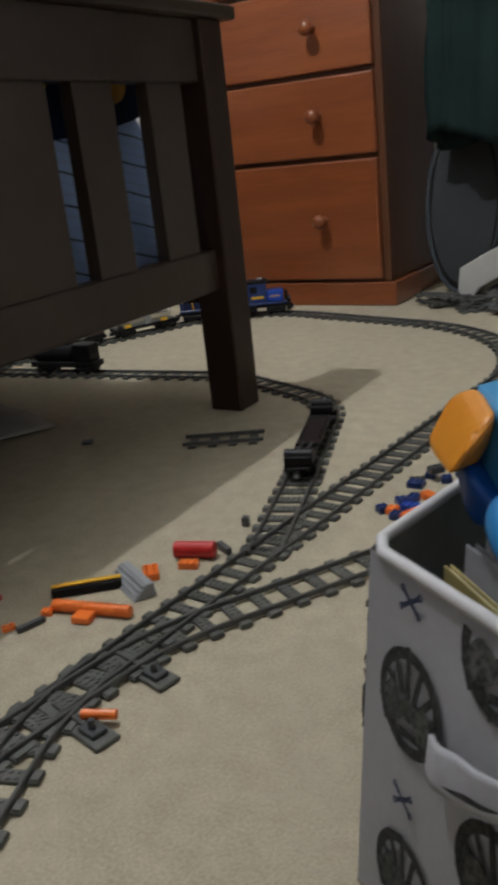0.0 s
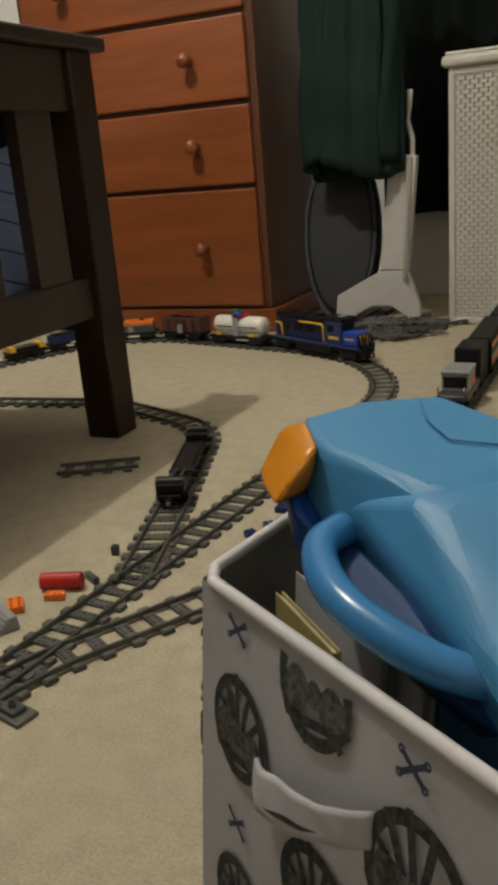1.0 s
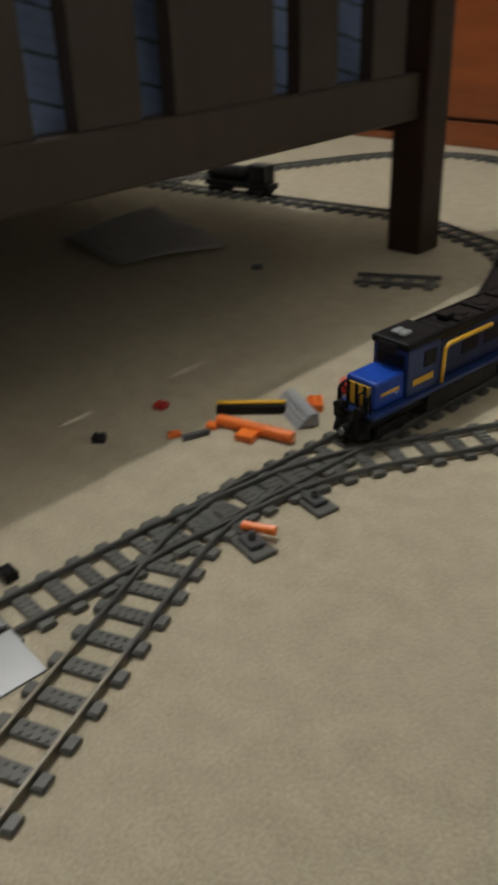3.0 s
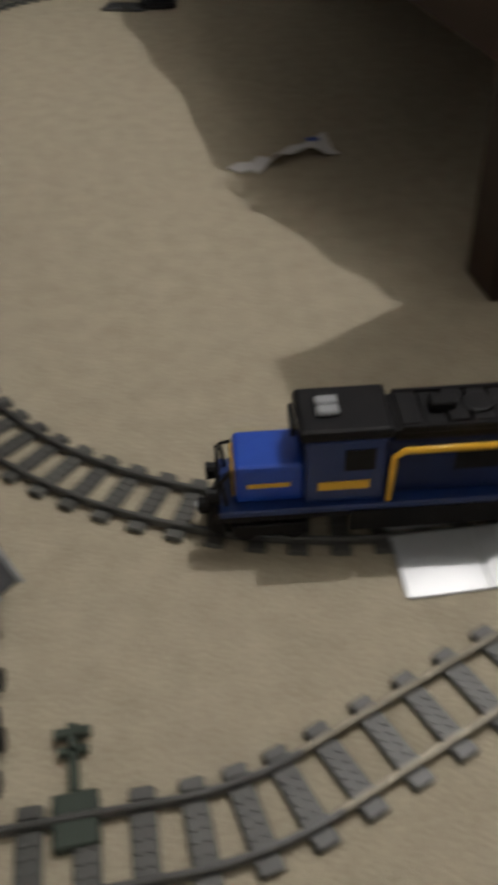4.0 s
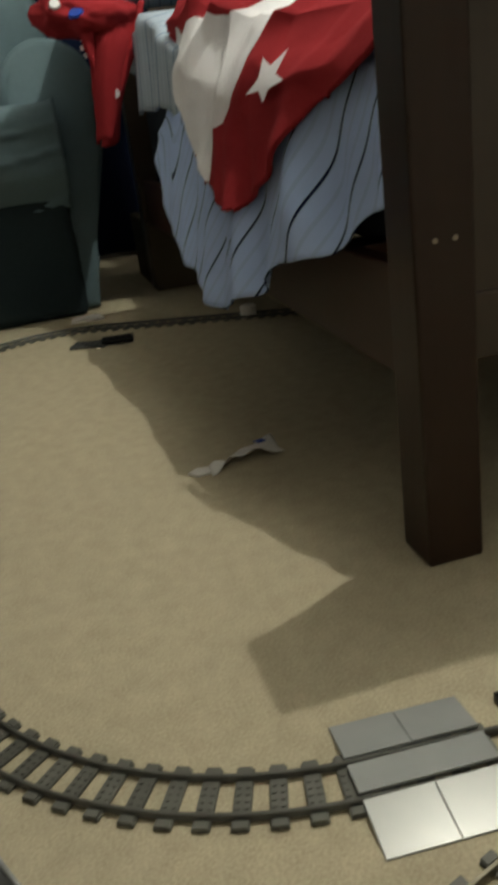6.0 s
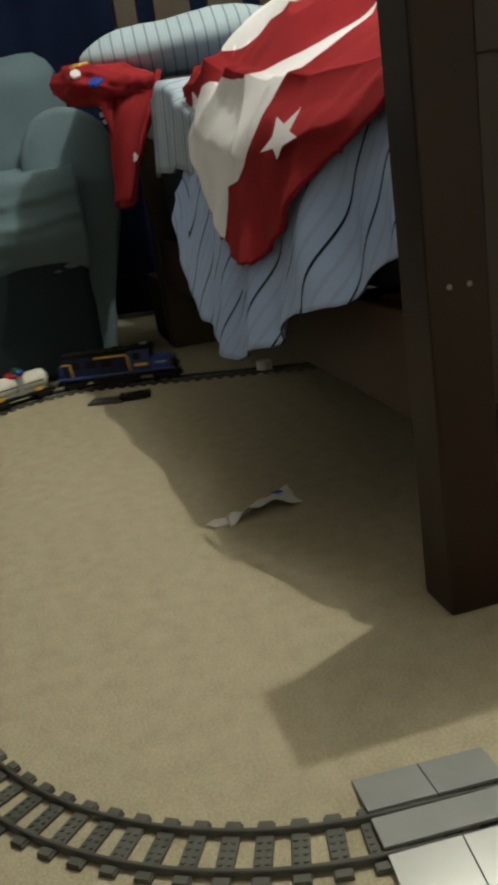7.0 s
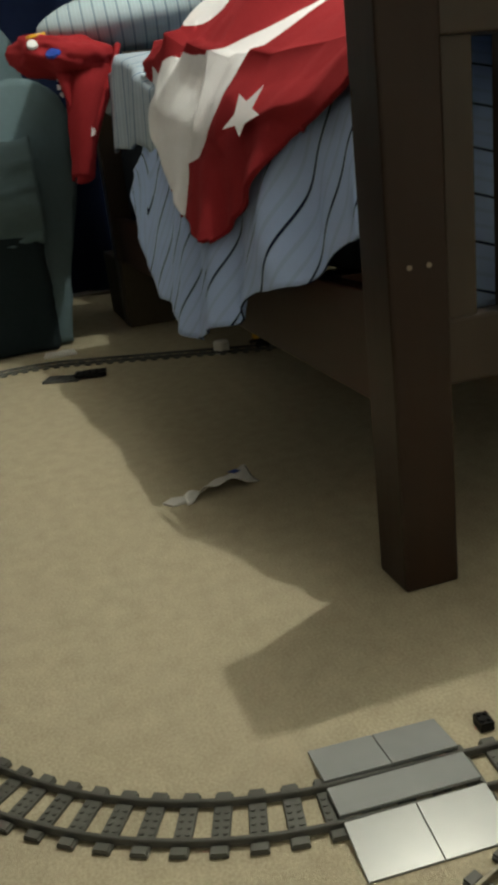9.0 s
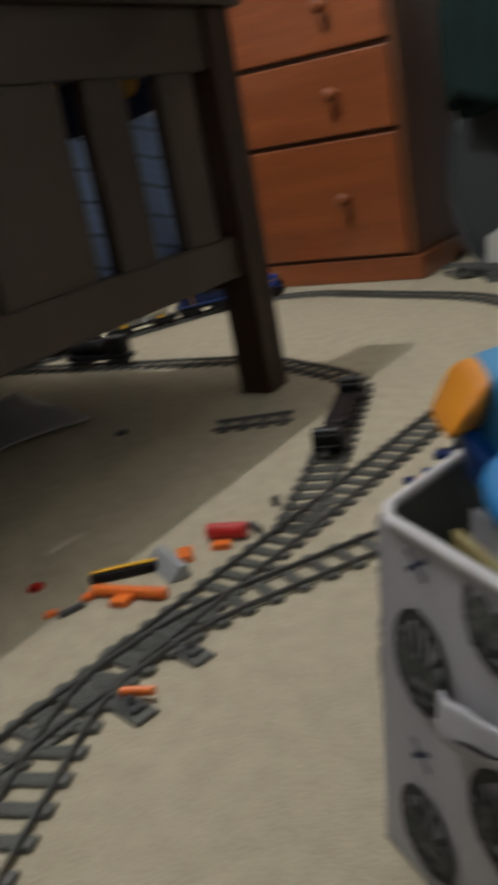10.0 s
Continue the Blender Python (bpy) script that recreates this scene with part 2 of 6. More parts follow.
def fillet(corners, radii, closed=False):
    """Straights and arcs through corners: a list of (start, heading, length, curvature)."""
    pts = [Vector(c) for c in corners]
    n = len(pts)
    spans = []
    for i in range(n):
        if not closed and i in (0, n - 1):
            spans.append((pts[i], pts[i], 0, 0, 0))
            continue
        a, b, c = pts[i - 1], pts[i], pts[(i + 1) % n]
        d0, d1 = (b - a).normalized(), (c - b).normalized()
        turn = math.atan2(d0.x * d1.y - d0.y * d1.x, d0.dot(d1))
        cut = radii[i] * math.tan(abs(turn) / 2)
        spans.append((b - d0 * cut, b + d1 * cut, math.atan2(d0.y, d0.x), turn, radii[i]))
    out = []
    for i in range(n):
        start, end, head, turn, r = spans[i]
        if turn:
            out.append((start, head, abs(turn) * r, math.copysign(1 / r, turn)))
        if i < n - 1 or closed:
            step = spans[(i + 1) % n][0] - end
            out.append((end, math.atan2(step.y, step.x), step.length, 0.0))
    return out


def along(seg, s):
    start, head, length, k = seg
    if k == 0:
        return start + s * Vector((math.cos(head), math.sin(head))), head
    h = head + k * s
    return start + Vector((math.sin(h) - math.sin(head), math.cos(head) - math.cos(h))) / k, h


def on_route(route, s):
    total = sum(g[2] for g in route)
    s %= total
    for g in route:
        if s <= g[2]:
            return along(g, s)
        s -= g[2]
    return along(route[-1], route[-1][2])


PIECES = {}


def track_piece(length, k, metal, ends=True):
    """One snap-together length of toy track that starts at the origin along x."""
    key = (round(length, 4), round(k, 3), metal)
    if key in PIECES:
        return None, key
    seg = (Vector((0, 0)), 0.0, length, k)
    ob = thing("train_track", pose(0, 0, 0), "dark grey toy train track piece on the carpet" if not metal else "toy train track with bright metal rails on the carpet", "train track", "toy train tracks")
    steps = 1 if k == 0 else 8
    for side in (-1, 1):
        bm = bmesh.new()
        rings = []
        for n in range(steps + 1):
            p, h = along(seg, length * n / steps)
            nx, ny = -math.sin(h), math.cos(h)
            ring = []
            for o, z in ((-0.003, 0.003), (0.003, 0.003), (0.0022, 0.0085), (0.0014, RAIL_TOP), (-0.0014, RAIL_TOP), (-0.0022, 0.0085)):
                d = side * GAUGE / 2 + o
                ring.append(bm.verts.new((p.x + nx * d, p.y + ny * d, z)))
            rings.append(ring)
        for a, b in zip(rings, rings[1:]):
            for q in range(6):
                bm.faces.new((a[q], a[(q + 1) % 6], b[(q + 1) % 6], b[q]))
        bm.faces.new(rings[0][::-1])
        bm.faces.new(rings[-1])
        part("rail", bm, RAIL_METAL if metal else RAIL, ob)
    count = max(1, round(length / 0.0345))
    for n in range(count):
        p, h = along(seg, length * (n + 0.5) / count)
        t = new("tie", TIE_MESH)
        t.parent = ob
        t.matrix_basis = pose(p.x, p.y, 0, 0, 0, math.degrees(h))
    PIECES[key] = ob
    return ob, key


tie = box(-0.0082, 0.0082, -0.0350, 0.0350, 0.0, 0.0042, 0.0008, seg=1)
for y in (-0.0308, 0.0308):
    box(-0.0065, 0.0065, y - 0.004, y + 0.004, 0.0042, 0.006, bm=tie)
for y in (-0.012, -0.004, 0.004, 0.012):
    for x in (-0.004, 0.004):
        tube(0.0024, 0.0024, 0.0014, pose(x, y, 0.004), tie, 6)
TIE_MESH = bpy.data.meshes.new("tie")
tie.to_mesh(TIE_MESH)
tie.free()
TIE_MESH.materials.append(TIE)


def lay(route, metal_from=None, metal_to=None, z=0.0):
    s0 = 0.0
    for seg in route:
        count = max(1, round(seg[2] / 0.128))
        step = seg[2] / count
        if seg[2] < 0.01:
            continue
        for n in range(count):
            p, h = along(seg, n * step)
            mid = s0 + (n + 0.5) * step
            metal = metal_from is not None and metal_from < mid < metal_to
            made, key = track_piece(step, seg[3], metal)
            m = pose(p.x, p.y, z, 0, 0, math.degrees(h))
            if made:
                made.matrix_basis = m
            else:
                copy_thing(PIECES[key], m)
        s0 += seg[2]


MAIN = fillet([(-1.387, 2.552), (-0.332, 2.277), (-0.564, -0.077), (-2.649, -0.201)], [0.32, 0.5, 0.448, 0.32], True)
INNER = fillet([(-1.75, 1.71), (-0.98, 1.80), (-0.655, 1.66), (-0.53, 1.28), (-0.452, 1.02)], [0, 0.25, 0.22, 0.6, 0])
SIDING = fillet([(-0.50, 0.58), (-0.462, 0.80), (-0.2, 1.23), (-0.185, 2.5)], [0, 0.4, 0.3, 0])
BRANCH = fillet([(-0.49, 0.74), (-0.478, 0.62), (-0.305, 0.14), (-0.325, -0.45)], [0, 0.3, 0.25, 0])
lay(MAIN)
lay(INNER)
lay(SIDING, z=0.0006)
lay(BRANCH, 0.30, 0.55, z=0.0003)


def crossing():
    ob = thing("level_crossing", pose(-0.523, 0.355, 0, 0, 0, -4.0), "light grey smooth toy level crossing with ramps over the track", "level crossing")
    for x0, x1, pieces in ((-0.0255, -0.078, 2), (0.0255, 0.081, 2)):
        for n in range(pieces):
            l = 0.13 / pieces
            y0, y1 = -0.065 + n * l + 0.0004, -0.065 + (n + 1) * l - 0.0004
            part("ramp", hull([(x, y, z) for y in (y0, y1) for x, z in ((x0, 0.0062), (x0, 0.0108), (x1, 0.0002), (x1, 0.0022))], 0.0004, 1), GREY_TILE, ob)
    part("plate", box(-0.0170, 0.0170, -0.065, 0.065, 0.0062, 0.0105, 0.0005, seg=1), GREY_TILE, ob)
    part("support", box(-0.013, 0.013, -0.062, 0.062, 0.0043, 0.0062), DARK_GREY, ob)


crossing()
loose, key = track_piece(0.150, 0.0, False)
loose.matrix_basis = pose(-0.826, 1.372, 0.0, 0, 0, 27)
tagged(loose, "loose straight piece of dark toy track beside the bed post", "train track")


def switch_lever(x, y, a):
    ob = thing("switch_lever", pose(x, y, 0, 0, 0, a), "dark grey lever block of a toy track switch", "track switch", "switch levers")
    part("base", box(-0.022, 0.080, -0.014, 0.014, 0, 0.005, 0.001, seg=1), TIE, ob)
    part("rod", box(-0.012, 0.05, -0.003, 0.003, 0.005, 0.008, 0.0008, seg=1), RAIL, ob)
    k = box(0.044, 0.068, -0.009, 0.009, 0.005, 0.010, 0.001, seg=1)
    tube(0.004, 0.003, 0.009, pose(0.056, 0, 0.010), k, 10)
    part("knob", k, DARK_GREY, ob)


switch_lever(-0.478, 0.758, -14)
switch_lever(-0.478, 0.660, -14)

# ---- bedding ----


def striped(name, ground, line, pitch, width, soft_line=None):
    """Cloth with thin woven stripes along one way of its surface."""
    m = mat(name, ground, 0.95, second=tuple(c * 0.86 for c in ground), scale=30, amount=0.7, fine=0.4, bump=0.35, bump_scale=900, spec=0.08)
    nt = m.node_tree
    b = nt.nodes["Principled BSDF"]
    base = b.inputs["Base Color"].links[0].from_socket
    uv = nt.nodes.new("ShaderNodeTexCoord")
    sep = nt.nodes.new("ShaderNodeSeparateXYZ")
    nt.links.new(uv.outputs["UV"], sep.inputs[0])
    last = base
    for p, w, col in ((pitch / 3.0, width * 1.6, soft_line or tuple(c * 0.72 for c in ground)), (pitch, width, line)):
        div = nt.nodes.new("ShaderNodeMath")
        div.operation = "DIVIDE"
        div.inputs[1].default_value = p
        nt.links.new(sep.outputs[0], div.inputs[0])
        fr = nt.nodes.new("ShaderNodeMath")
        fr.operation = "FRACT"
        nt.links.new(div.outputs[0], fr.inputs[0])
        lt = nt.nodes.new("ShaderNodeMath")
        lt.operation = "LESS_THAN"
        lt.inputs[1].default_value = w / p
        nt.links.new(fr.outputs[0], lt.inputs[0])
        mix = nt.nodes.new("ShaderNodeMix")
        mix.data_type = "RGBA"
        mix.inputs[7].default_value = (*col, 1)
        fac = lt.outputs[0]
        if p != pitch:
            half = nt.nodes.new("ShaderNodeMath")
            half.operation = "MULTIPLY"
            half.inputs[1].default_value = 0.45
            nt.links.new(fac, half.inputs[0])
            fac = half.outputs[0]
        nt.links.new(fac, mix.inputs[0])
        nt.links.new(last, mix.inputs[6])
        last = mix.outputs[2]
    nt.links.new(last, b.inputs["Base Color"])
    return m


STRIPE = striped("striped_cotton", (0.47, 0.62, 0.98), (0.010, 0.016, 0.060), 0.068, 0.0036)
PALE = striped("pale_striped_cotton", (0.46, 0.57, 0.66), (0.20, 0.27, 0.36), 0.030, 0.005)
RED_CLOTH = mat("red_cloth", (0.33, 0.028, 0.036), 0.95, second=(0.25, 0.020, 0.028), scale=18, amount=0.7, fine=0.4, bump=0.3, bump_scale=900, spec=0.08)
WHITE_CLOTH = mat("white_cloth", (0.84, 0.84, 0.90), 0.95, second=(0.76, 0.76, 0.83), scale=18, amount=0.7, fine=0.4, bump=0.3, bump_scale=900, spec=0.08)
BLUE_SHEET = striped("blue_sheet", (0.42, 0.50, 0.62), (0.18, 0.24, 0.36), 0.05, 0.006)


def smooth(a, b, t):
    t = min(1, max(0, (t - a) / (b - a)))
    return t * t * (3 - 2 * t)


def ease(pairs, x):
    """Smooth value through (place, value) pairs."""
    for (a, va), (b, vb) in zip(pairs, pairs[1:]):
        if x <= b:
            return va + (vb - va) * smooth(a, b, x)
    return pairs[-1][1]


def bottom_of_drape(x):
    """The hem of the hanging quilt: its y and z along the bed."""
    z = ease([(-2.00, 0.52), (-1.92, 0.47), (-1.80, 0.39), (-1.70, 0.345), (-1.545, 0.29), (-1.32, 0.253), (-1.18, 0.295), (-1.10, 0.352), (-1.04, 0.362), (-0.96, 0.42), (-0.90, 0.43)], x)
    y = ease([(-2.00, 0.455), (-1.88, 0.43), (-1.72, 0.405), (-1.30, 0.396), (-1.15, 0.425), (-1.04, 0.488), (-0.95, 0.535), (-0.90, 0.55)], x)
    return y, z


def shoulder(x):
    """Where the quilt turns over the side of the bed, and how high."""
    return ease([(-2.00, 0.545), (-1.88, 0.55), (-1.30, 0.565), (-1.0, 0.625), (-0.88, 0.66)], x), 0.64 + 0.075 * smooth(-1.25, -1.75, x) + 0.008 * math.sin(9 * x)


def drape_point(x, a, lift=0.0):
    """A place on the quilt: a = 0 at the bed's shoulder, 1 at the hem, below 0 on top."""
    edge, crown = shoulder(x)
    crown -= 0.12 * (1 - smooth(-1.99, -1.82, x))
    hump = 0.15 * math.exp(-((x + 1.62) / 0.34) ** 2)
    if a <= 0:
        up = min(1.0, -a / 0.35)
        z = crown + (0.07 + hump) * smooth(-1.89, -1.70, x) * math.sin(up * 1.5) + 0.02 * math.sin(14 * x + 9 * a) * up
        return Vector((x, edge - a - lift * 0.5, z + lift))
    yb, zb = bottom_of_drape(x)
    bend = smooth(0, 0.22, a)
    y = edge + (yb - edge) * (0.28 * bend + 0.72 * a)
    z = crown + (zb - crown) * a
    fold = (0.012 * math.sin(34 * (x + 0.55 * z)) + 0.007 * math.sin(71 * (x + 0.5 * z) + 1.3)) * (0.3 + 0.7 * smooth(-1.6, -1.2, x))
    y -= fold * smooth(0.1, 0.8, a) + lift
    return Vector((x, y, z + lift * (1 - bend)))


def backed(bm, thick):
    """Gives a sheet its thickness: a second layer behind it and a strip round the rim."""
    layer = bm.loops.layers.uv.active
    bm.normal_update()
    front, rim = list(bm.faces), [e for e in bm.edges if len(e.link_faces) == 1]
    back = {v: bm.verts.new(v.co - v.normal * thick) for v in list(bm.verts)}
    for f in front:
        g = bm.faces.new([back[v] for v in reversed(f.verts)])
        g.material_index = f.material_index
        for l, k in zip(g.loops, reversed(f.loops)):
            l[layer].uv = k[layer].uv
    for e in rim:
        a, b = e.link_loops[0].vert, e.link_loops[0].link_loop_next.vert
        g = bm.faces.new((b, a, back[a], back[b]))
        g.material_index = e.link_faces[0].material_index


def cloth(name, fn, nu, nv, material, parent, label="", pick=None, thick=0.006):
    """A sheet from fn(u, v) -> place, uv; pick(u, v) gives a material index or None for no cloth."""
    bm = bmesh.new()
    layer = bm.loops.layers.uv.new("UVMap")
    grid = [[None] * (nv + 1) for _ in range(nu + 1)]
    uvs = {}
    for i in range(nu + 1):
        for j in range(nv + 1):
            p, uv = fn(i / nu, j / nv)
            v = bm.verts.new(p)
            grid[i][j], uvs[v] = v, uv
    for i in range(nu):
        for j in range(nv):
            k = pick((i + 0.5) / nu, (j + 0.5) / nv) if pick else 0
            if k is None:
                continue
            f = bm.faces.new((grid[i][j], grid[i + 1][j], grid[i + 1][j + 1], grid[i][j + 1]))
            f.material_index = k
            for l in f.loops:
                l[layer].uv = uvs[l.vert]
    bmesh.ops.delete(bm, geom=[v for v in bm.verts if not v.link_faces], context="VERTS")
    bmesh.ops.recalc_face_normals(bm, faces=bm.faces)
    if thick:
        backed(bm, thick)
    ob = done(bm, name, material, parent, label, True)
    return ob


mattress = thing("mattress", pose(0, 0, 0), "thick mattress with shade in its colour under a pale blue sheet", "mattress")
# Cloth coloured dark to stand in for the shade beneath the sheet.
part("mattress_body", box(-2.84, -1.10, 0.57, 1.585, 0.351, 0.60, 0.05, seg=3), mat("shade_dark_mattress_cloth", (0.030, 0.036, 0.050), 0.95, second=(0.022, 0.027, 0.038), scale=20, bump=0.3, bump_scale=600, spec=0.05), mattress, smooth=True)


def sheet_corner(u, v):
    x = -2.20 + u * 0.50
    drop = 0.165 + 0.035 * math.sin(5 * u + 0.5)
    top = 0.715 + 0.035 * smooth(-2.5, -2.0, x) - 0.09 * smooth(-1.92, -1.72, x) + 0.012 * math.sin(11 * x)
    a = v * (0.25 + drop)
    if a < 0.25:
        p = Vector((x, 0.72 - a, top + 0.012 * math.sin(19 * x + 14 * a)))
    else:
        hang = a - 0.25
        p = Vector((x, 0.470 - 0.006 * math.sin(30 * x + 6 * hang) - 0.003 * math.sin(67 * x) - 0.1 * hang, top + 0.012 * math.sin(19 * x + 3.5) - hang))
    return p, (x, a)


cloth("sheet_fold", sheet_corner, 40, 24, BLUE_SHEET, mattress, "pale blue sheet hanging over the edge")

quilt = thing("quilt", pose(0, 0, 0), "pale blue quilt with thin dark stripes hanging off the bed", "quilt")


def quilt_side(u, v):
    x = -1.99 + u * 1.08
    a = (v - 0.45) / 0.55 if v > 0.45 else -(0.45 - v) / 0.45 * 0.95
    p = drape_point(x, a)
    curl = 0.16 * smooth(0.30, 0.0, u) * max(0, a)
    return p, (p.x - 0.16 * p.z + 0.004 * math.sin(9 * p.z) + curl * 3.0, p.z)


cloth("side_drape", quilt_side, 110, 64, STRIPE, quilt, thick=0.003)


def quilt_foot(u, v):
    y = 0.610 + u * 1.005
    bump = 0.010 * math.sin(37 * y) + 0.006 * math.sin(80 * y + 1)
    top = 0.645 + 0.015 * math.sin(7 * y + 2)
    p = Vector((-1.20 + 0.275 * v ** 0.8 + bump * 0.5 * v, y, top - 0.340 * v ** 1.8 + 0.06 * math.sin(math.pi * v) * smooth(0.95, 1.2, y) + 0.010 * math.sin(21 * y + 6 * v) * v * (1 - v) * 4))
    return p, (y * 0.35 + p.z * 1.1, p.z)


cloth("foot_drape", quilt_foot, 80, 30, STRIPE, quilt, thick=0.004)

blanket = thing("blanket", pose(0, 0, 0), "red and white blanket with white stars bunched over the quilt", "blanket")


def inside(poly, x, y):
    hit = False
    for (ax, ay), (bx, by) in zip(poly, poly[1:] + poly[:1]):
        if (ay > y) != (by > y) and x < (bx - ax) * (y - ay) / (by - ay) + ax:
            hit = not hit
    return hit


BLANKET_EDGE = [(-1.83, -0.9), (-1.82, 0.10), (-1.72, 0.34), (-1.52, 0.50), (-1.37, 0.585), (-1.24, 0.62), (-1.16, 0.53), (-1.09, 0.32), (-1.00, 0.17), (-0.935, 0.0), (-0.905, -0.12), (-0.90, -0.9)]
WHITE_BAND = [(-1.80, 0.17), (-1.765, 0.09), (-1.72, 0.11), (-1.66, 0.055), (-1.58, 0.035), (-1.47, 0.01), (-1.39, -0.08), (-1.355, -0.17), (-1.325, -0.14), (-1.290, 0.0), (-1.305, 0.14), (-1.365, 0.30), (-1.425, 0.345), (-1.415, 0.7), (-1.9, 0.7), (-1.9, 0.3)]
SECOND_BAND = [(-1.73, -0.05), (-1.68, -0.01), (-1.61, -0.06), (-1.52, -0.10), (-1.45, -0.20), (-1.40, -0.50), (-1.60, -0.55), (-1.73, -0.40)]
STEP_X, STEP_A = 0.95 / 200, 1.6 / 280


def near_edge(x, a):
    """Pulls a place that lies within half a step of a sewn edge onto that edge."""
    best, spot = 0.72, (x, a)
    for poly in (BLANKET_EDGE, WHITE_BAND, SECOND_BAND):
        for (ax, ay), (bx, by) in zip(poly, poly[1:] + poly[:1]):
            px, py, qx, qy = (x - ax) / STEP_X, (a - ay) / STEP_A, (bx - ax) / STEP_X, (by - ay) / STEP_A
            f = min(1, max(0, (px * qx + py * qy) / (qx * qx + qy * qy)))
            d = math.hypot(px - f * qx, py - f * qy)
            if d < best:
                best, spot = d, (ax + f * (bx - ax), ay + f * (by - ay))
    return spot


def blanket_lift(x, a):
    q = Vector((x * 6, a * 2.6, 0.4))
    crease = 1 - abs(noise.noise(q * 1.5)) * 2.2
    pleat = max(0.0, 1 - 3.2 * abs(noise.noise(Vector((x * 5 - a * 4, a * 1.5 + x * 2, 1.7))))) ** 2
    return 0.018 + max(0.0, 0.002 + 0.003 * math.sin(23 * x + 5 * a) + (0.012 * noise.noise(q) + 0.013 * max(0.0, crease)) * smooth(0.45, 0.0, a) + 0.002 * noise.noise(q * 5) + 0.016 * pleat * smooth(-1.22, -1.40, x) * smooth(0.62, 0.35, a))


def blanket_uv(u, v):
    return -1.84 + u * 0.95, -0.9 + v * 1.6


def blanket_at(u, v):
    x, a = near_edge(*blanket_uv(u, v))
    return drape_point(x, a, blanket_lift(x, a)), (x, a)


def blanket_pick(u, v):
    x, a = blanket_uv(u, v)
    if not inside(BLANKET_EDGE, x, a):
        return None
    return 1 if inside(WHITE_BAND, x, a) or inside(SECOND_BAND, x, a) else 0


cloth("blanket_sheet", blanket_at, 200, 280, [RED_CLOTH, WHITE_CLOTH], blanket, pick=blanket_pick, thick=0.008)


def star_on_blanket(cx, ca, r, turn):
    """A five-pointed star that follows the cloth, stretched sideways to suit the camera's view."""
    def lay_at(x, a):
        return drape_point(x, a, blanket_lift(cx, ca) + 0.012)

    e = 0.03
    du, da = (lay_at(cx + e, ca) - lay_at(cx - e, ca)) / (2 * e), (lay_at(cx, ca + e) - lay_at(cx, ca - e)) / (2 * e)
    g11, g12, g22 = du.dot(du), du.dot(da), da.dot(da)
    across = du.normalized()
    down = (da - across * da.dot(across)).normalized()
    rim = []
    for k in range(10):
        q = radians(turn + 36 * k)
        d = r if k % 2 == 0 else 0.45 * r
        w = across * 1.3 * d * math.cos(q) + down * d * math.sin(q)
        b1, b2, det = w.dot(du), w.dot(da), g11 * g22 - g12 * g12
        rim.append((cx + (b1 * g22 - b2 * g12) / det, ca + (b2 * g11 - b1 * g12) / det))
    bm = bmesh.new()
    mid = bm.verts.new(lay_at(cx, ca))
    rings = [[bm.verts.new(lay_at(cx + (x - cx) * f, ca + (a - ca) * f)) for x, a in rim] for f in (0.33, 0.66, 1.0)]
    for k in range(10):
        bm.faces.new((mid, rings[0][k], rings[0][(k + 1) % 10]))
        for r0, r1 in zip(rings, rings[1:]):
            bm.faces.new((r0[k], r1[k], r1[(k + 1) % 10], r0[(k + 1) % 10]))
    part("star", bm, WHITE_CLOTH, blanket, "white printed star")


star_on_blanket(-1.19, 0.185, 0.041, 14)

# a dark cushion behind the footboard
cushion = thing("cushion", pose(0, 0, 0), "dark blue cushion with yellow patches on the bed", "cushion")
bm = bmesh.new()
bmesh.ops.create_uvsphere(bm, u_segments=32, v_segments=18, radius=1)
for v in bm.verts:
    q = v.co.copy()
    v.co = Vector((q.x * 0.10, q.y * 0.34, q.z * 0.095)) * (1 + 0.10 * noise.noise(q * 2.3))
bm.transform(pose(-1.06, 1.37, 0.640, 0, 0, 2))
part("cushion_body", bm, mat("dark_blue_cloth", (0.012, 0.018, 0.045), 0.95, second=(0.008, 0.011, 0.03), scale=20, bump=0.3, bump_scale=600, spec=0.05), cushion, smooth=True)
YELLOW_CLOTH = mat("yellow_cloth", (0.50, 0.27, 0.02), 0.9, second=(0.4, 0.2, 0.015), scale=30)
for y in (1.30, 1.49):
    part("yellow_patch", lathe([(0.001, 0.0), (0.030, 0.002), (0.027, 0.010), (0.001, 0.014)], 14, pose(-0.972, y, 0.638, 0, 104, 0)), YELLOW_CLOTH, cushion, "yellow printed patch", True)


def pillow(name, m, sx, sy, sz, material, label):
    bm = bmesh.new()
    bmesh.ops.create_uvsphere(bm, u_segments=36, v_segments=20, radius=1)
    layer = bm.loops.layers.uv.new("UVMap")
    for v in bm.verts:
        x, y, z = v.co
        k = max(abs(x), abs(y), 1e-6) / max(math.hypot(x, y), 1e-6)
        g = (1 - abs(z)) ** 0.3
        x, y = (x / max(k, 0.72) * 0.9, y / max(k, 0.72) * 0.9)
        dent = 0.05 * math.sin(6 * x + 2 * y) + 0.03 * math.sin(11 * y)
        v.co = Vector((x * sx, y * sy, (z * (0.8 + dent)) * sz))
    for f in bm.faces:
        for l in f.loops:
            l[layer].uv = (l.vert.co.x, l.vert.co.y)
    bm.transform(m)
    return tagged(done(bm, name, material, smooth=True), label, "pillow")


pillow("pillow", pose(-2.52, 0.76, 0.70, 0, 4, 84), 0.30, 0.2, 0.12, PALE, "plump pillow in a pale blue striped case on the bed")
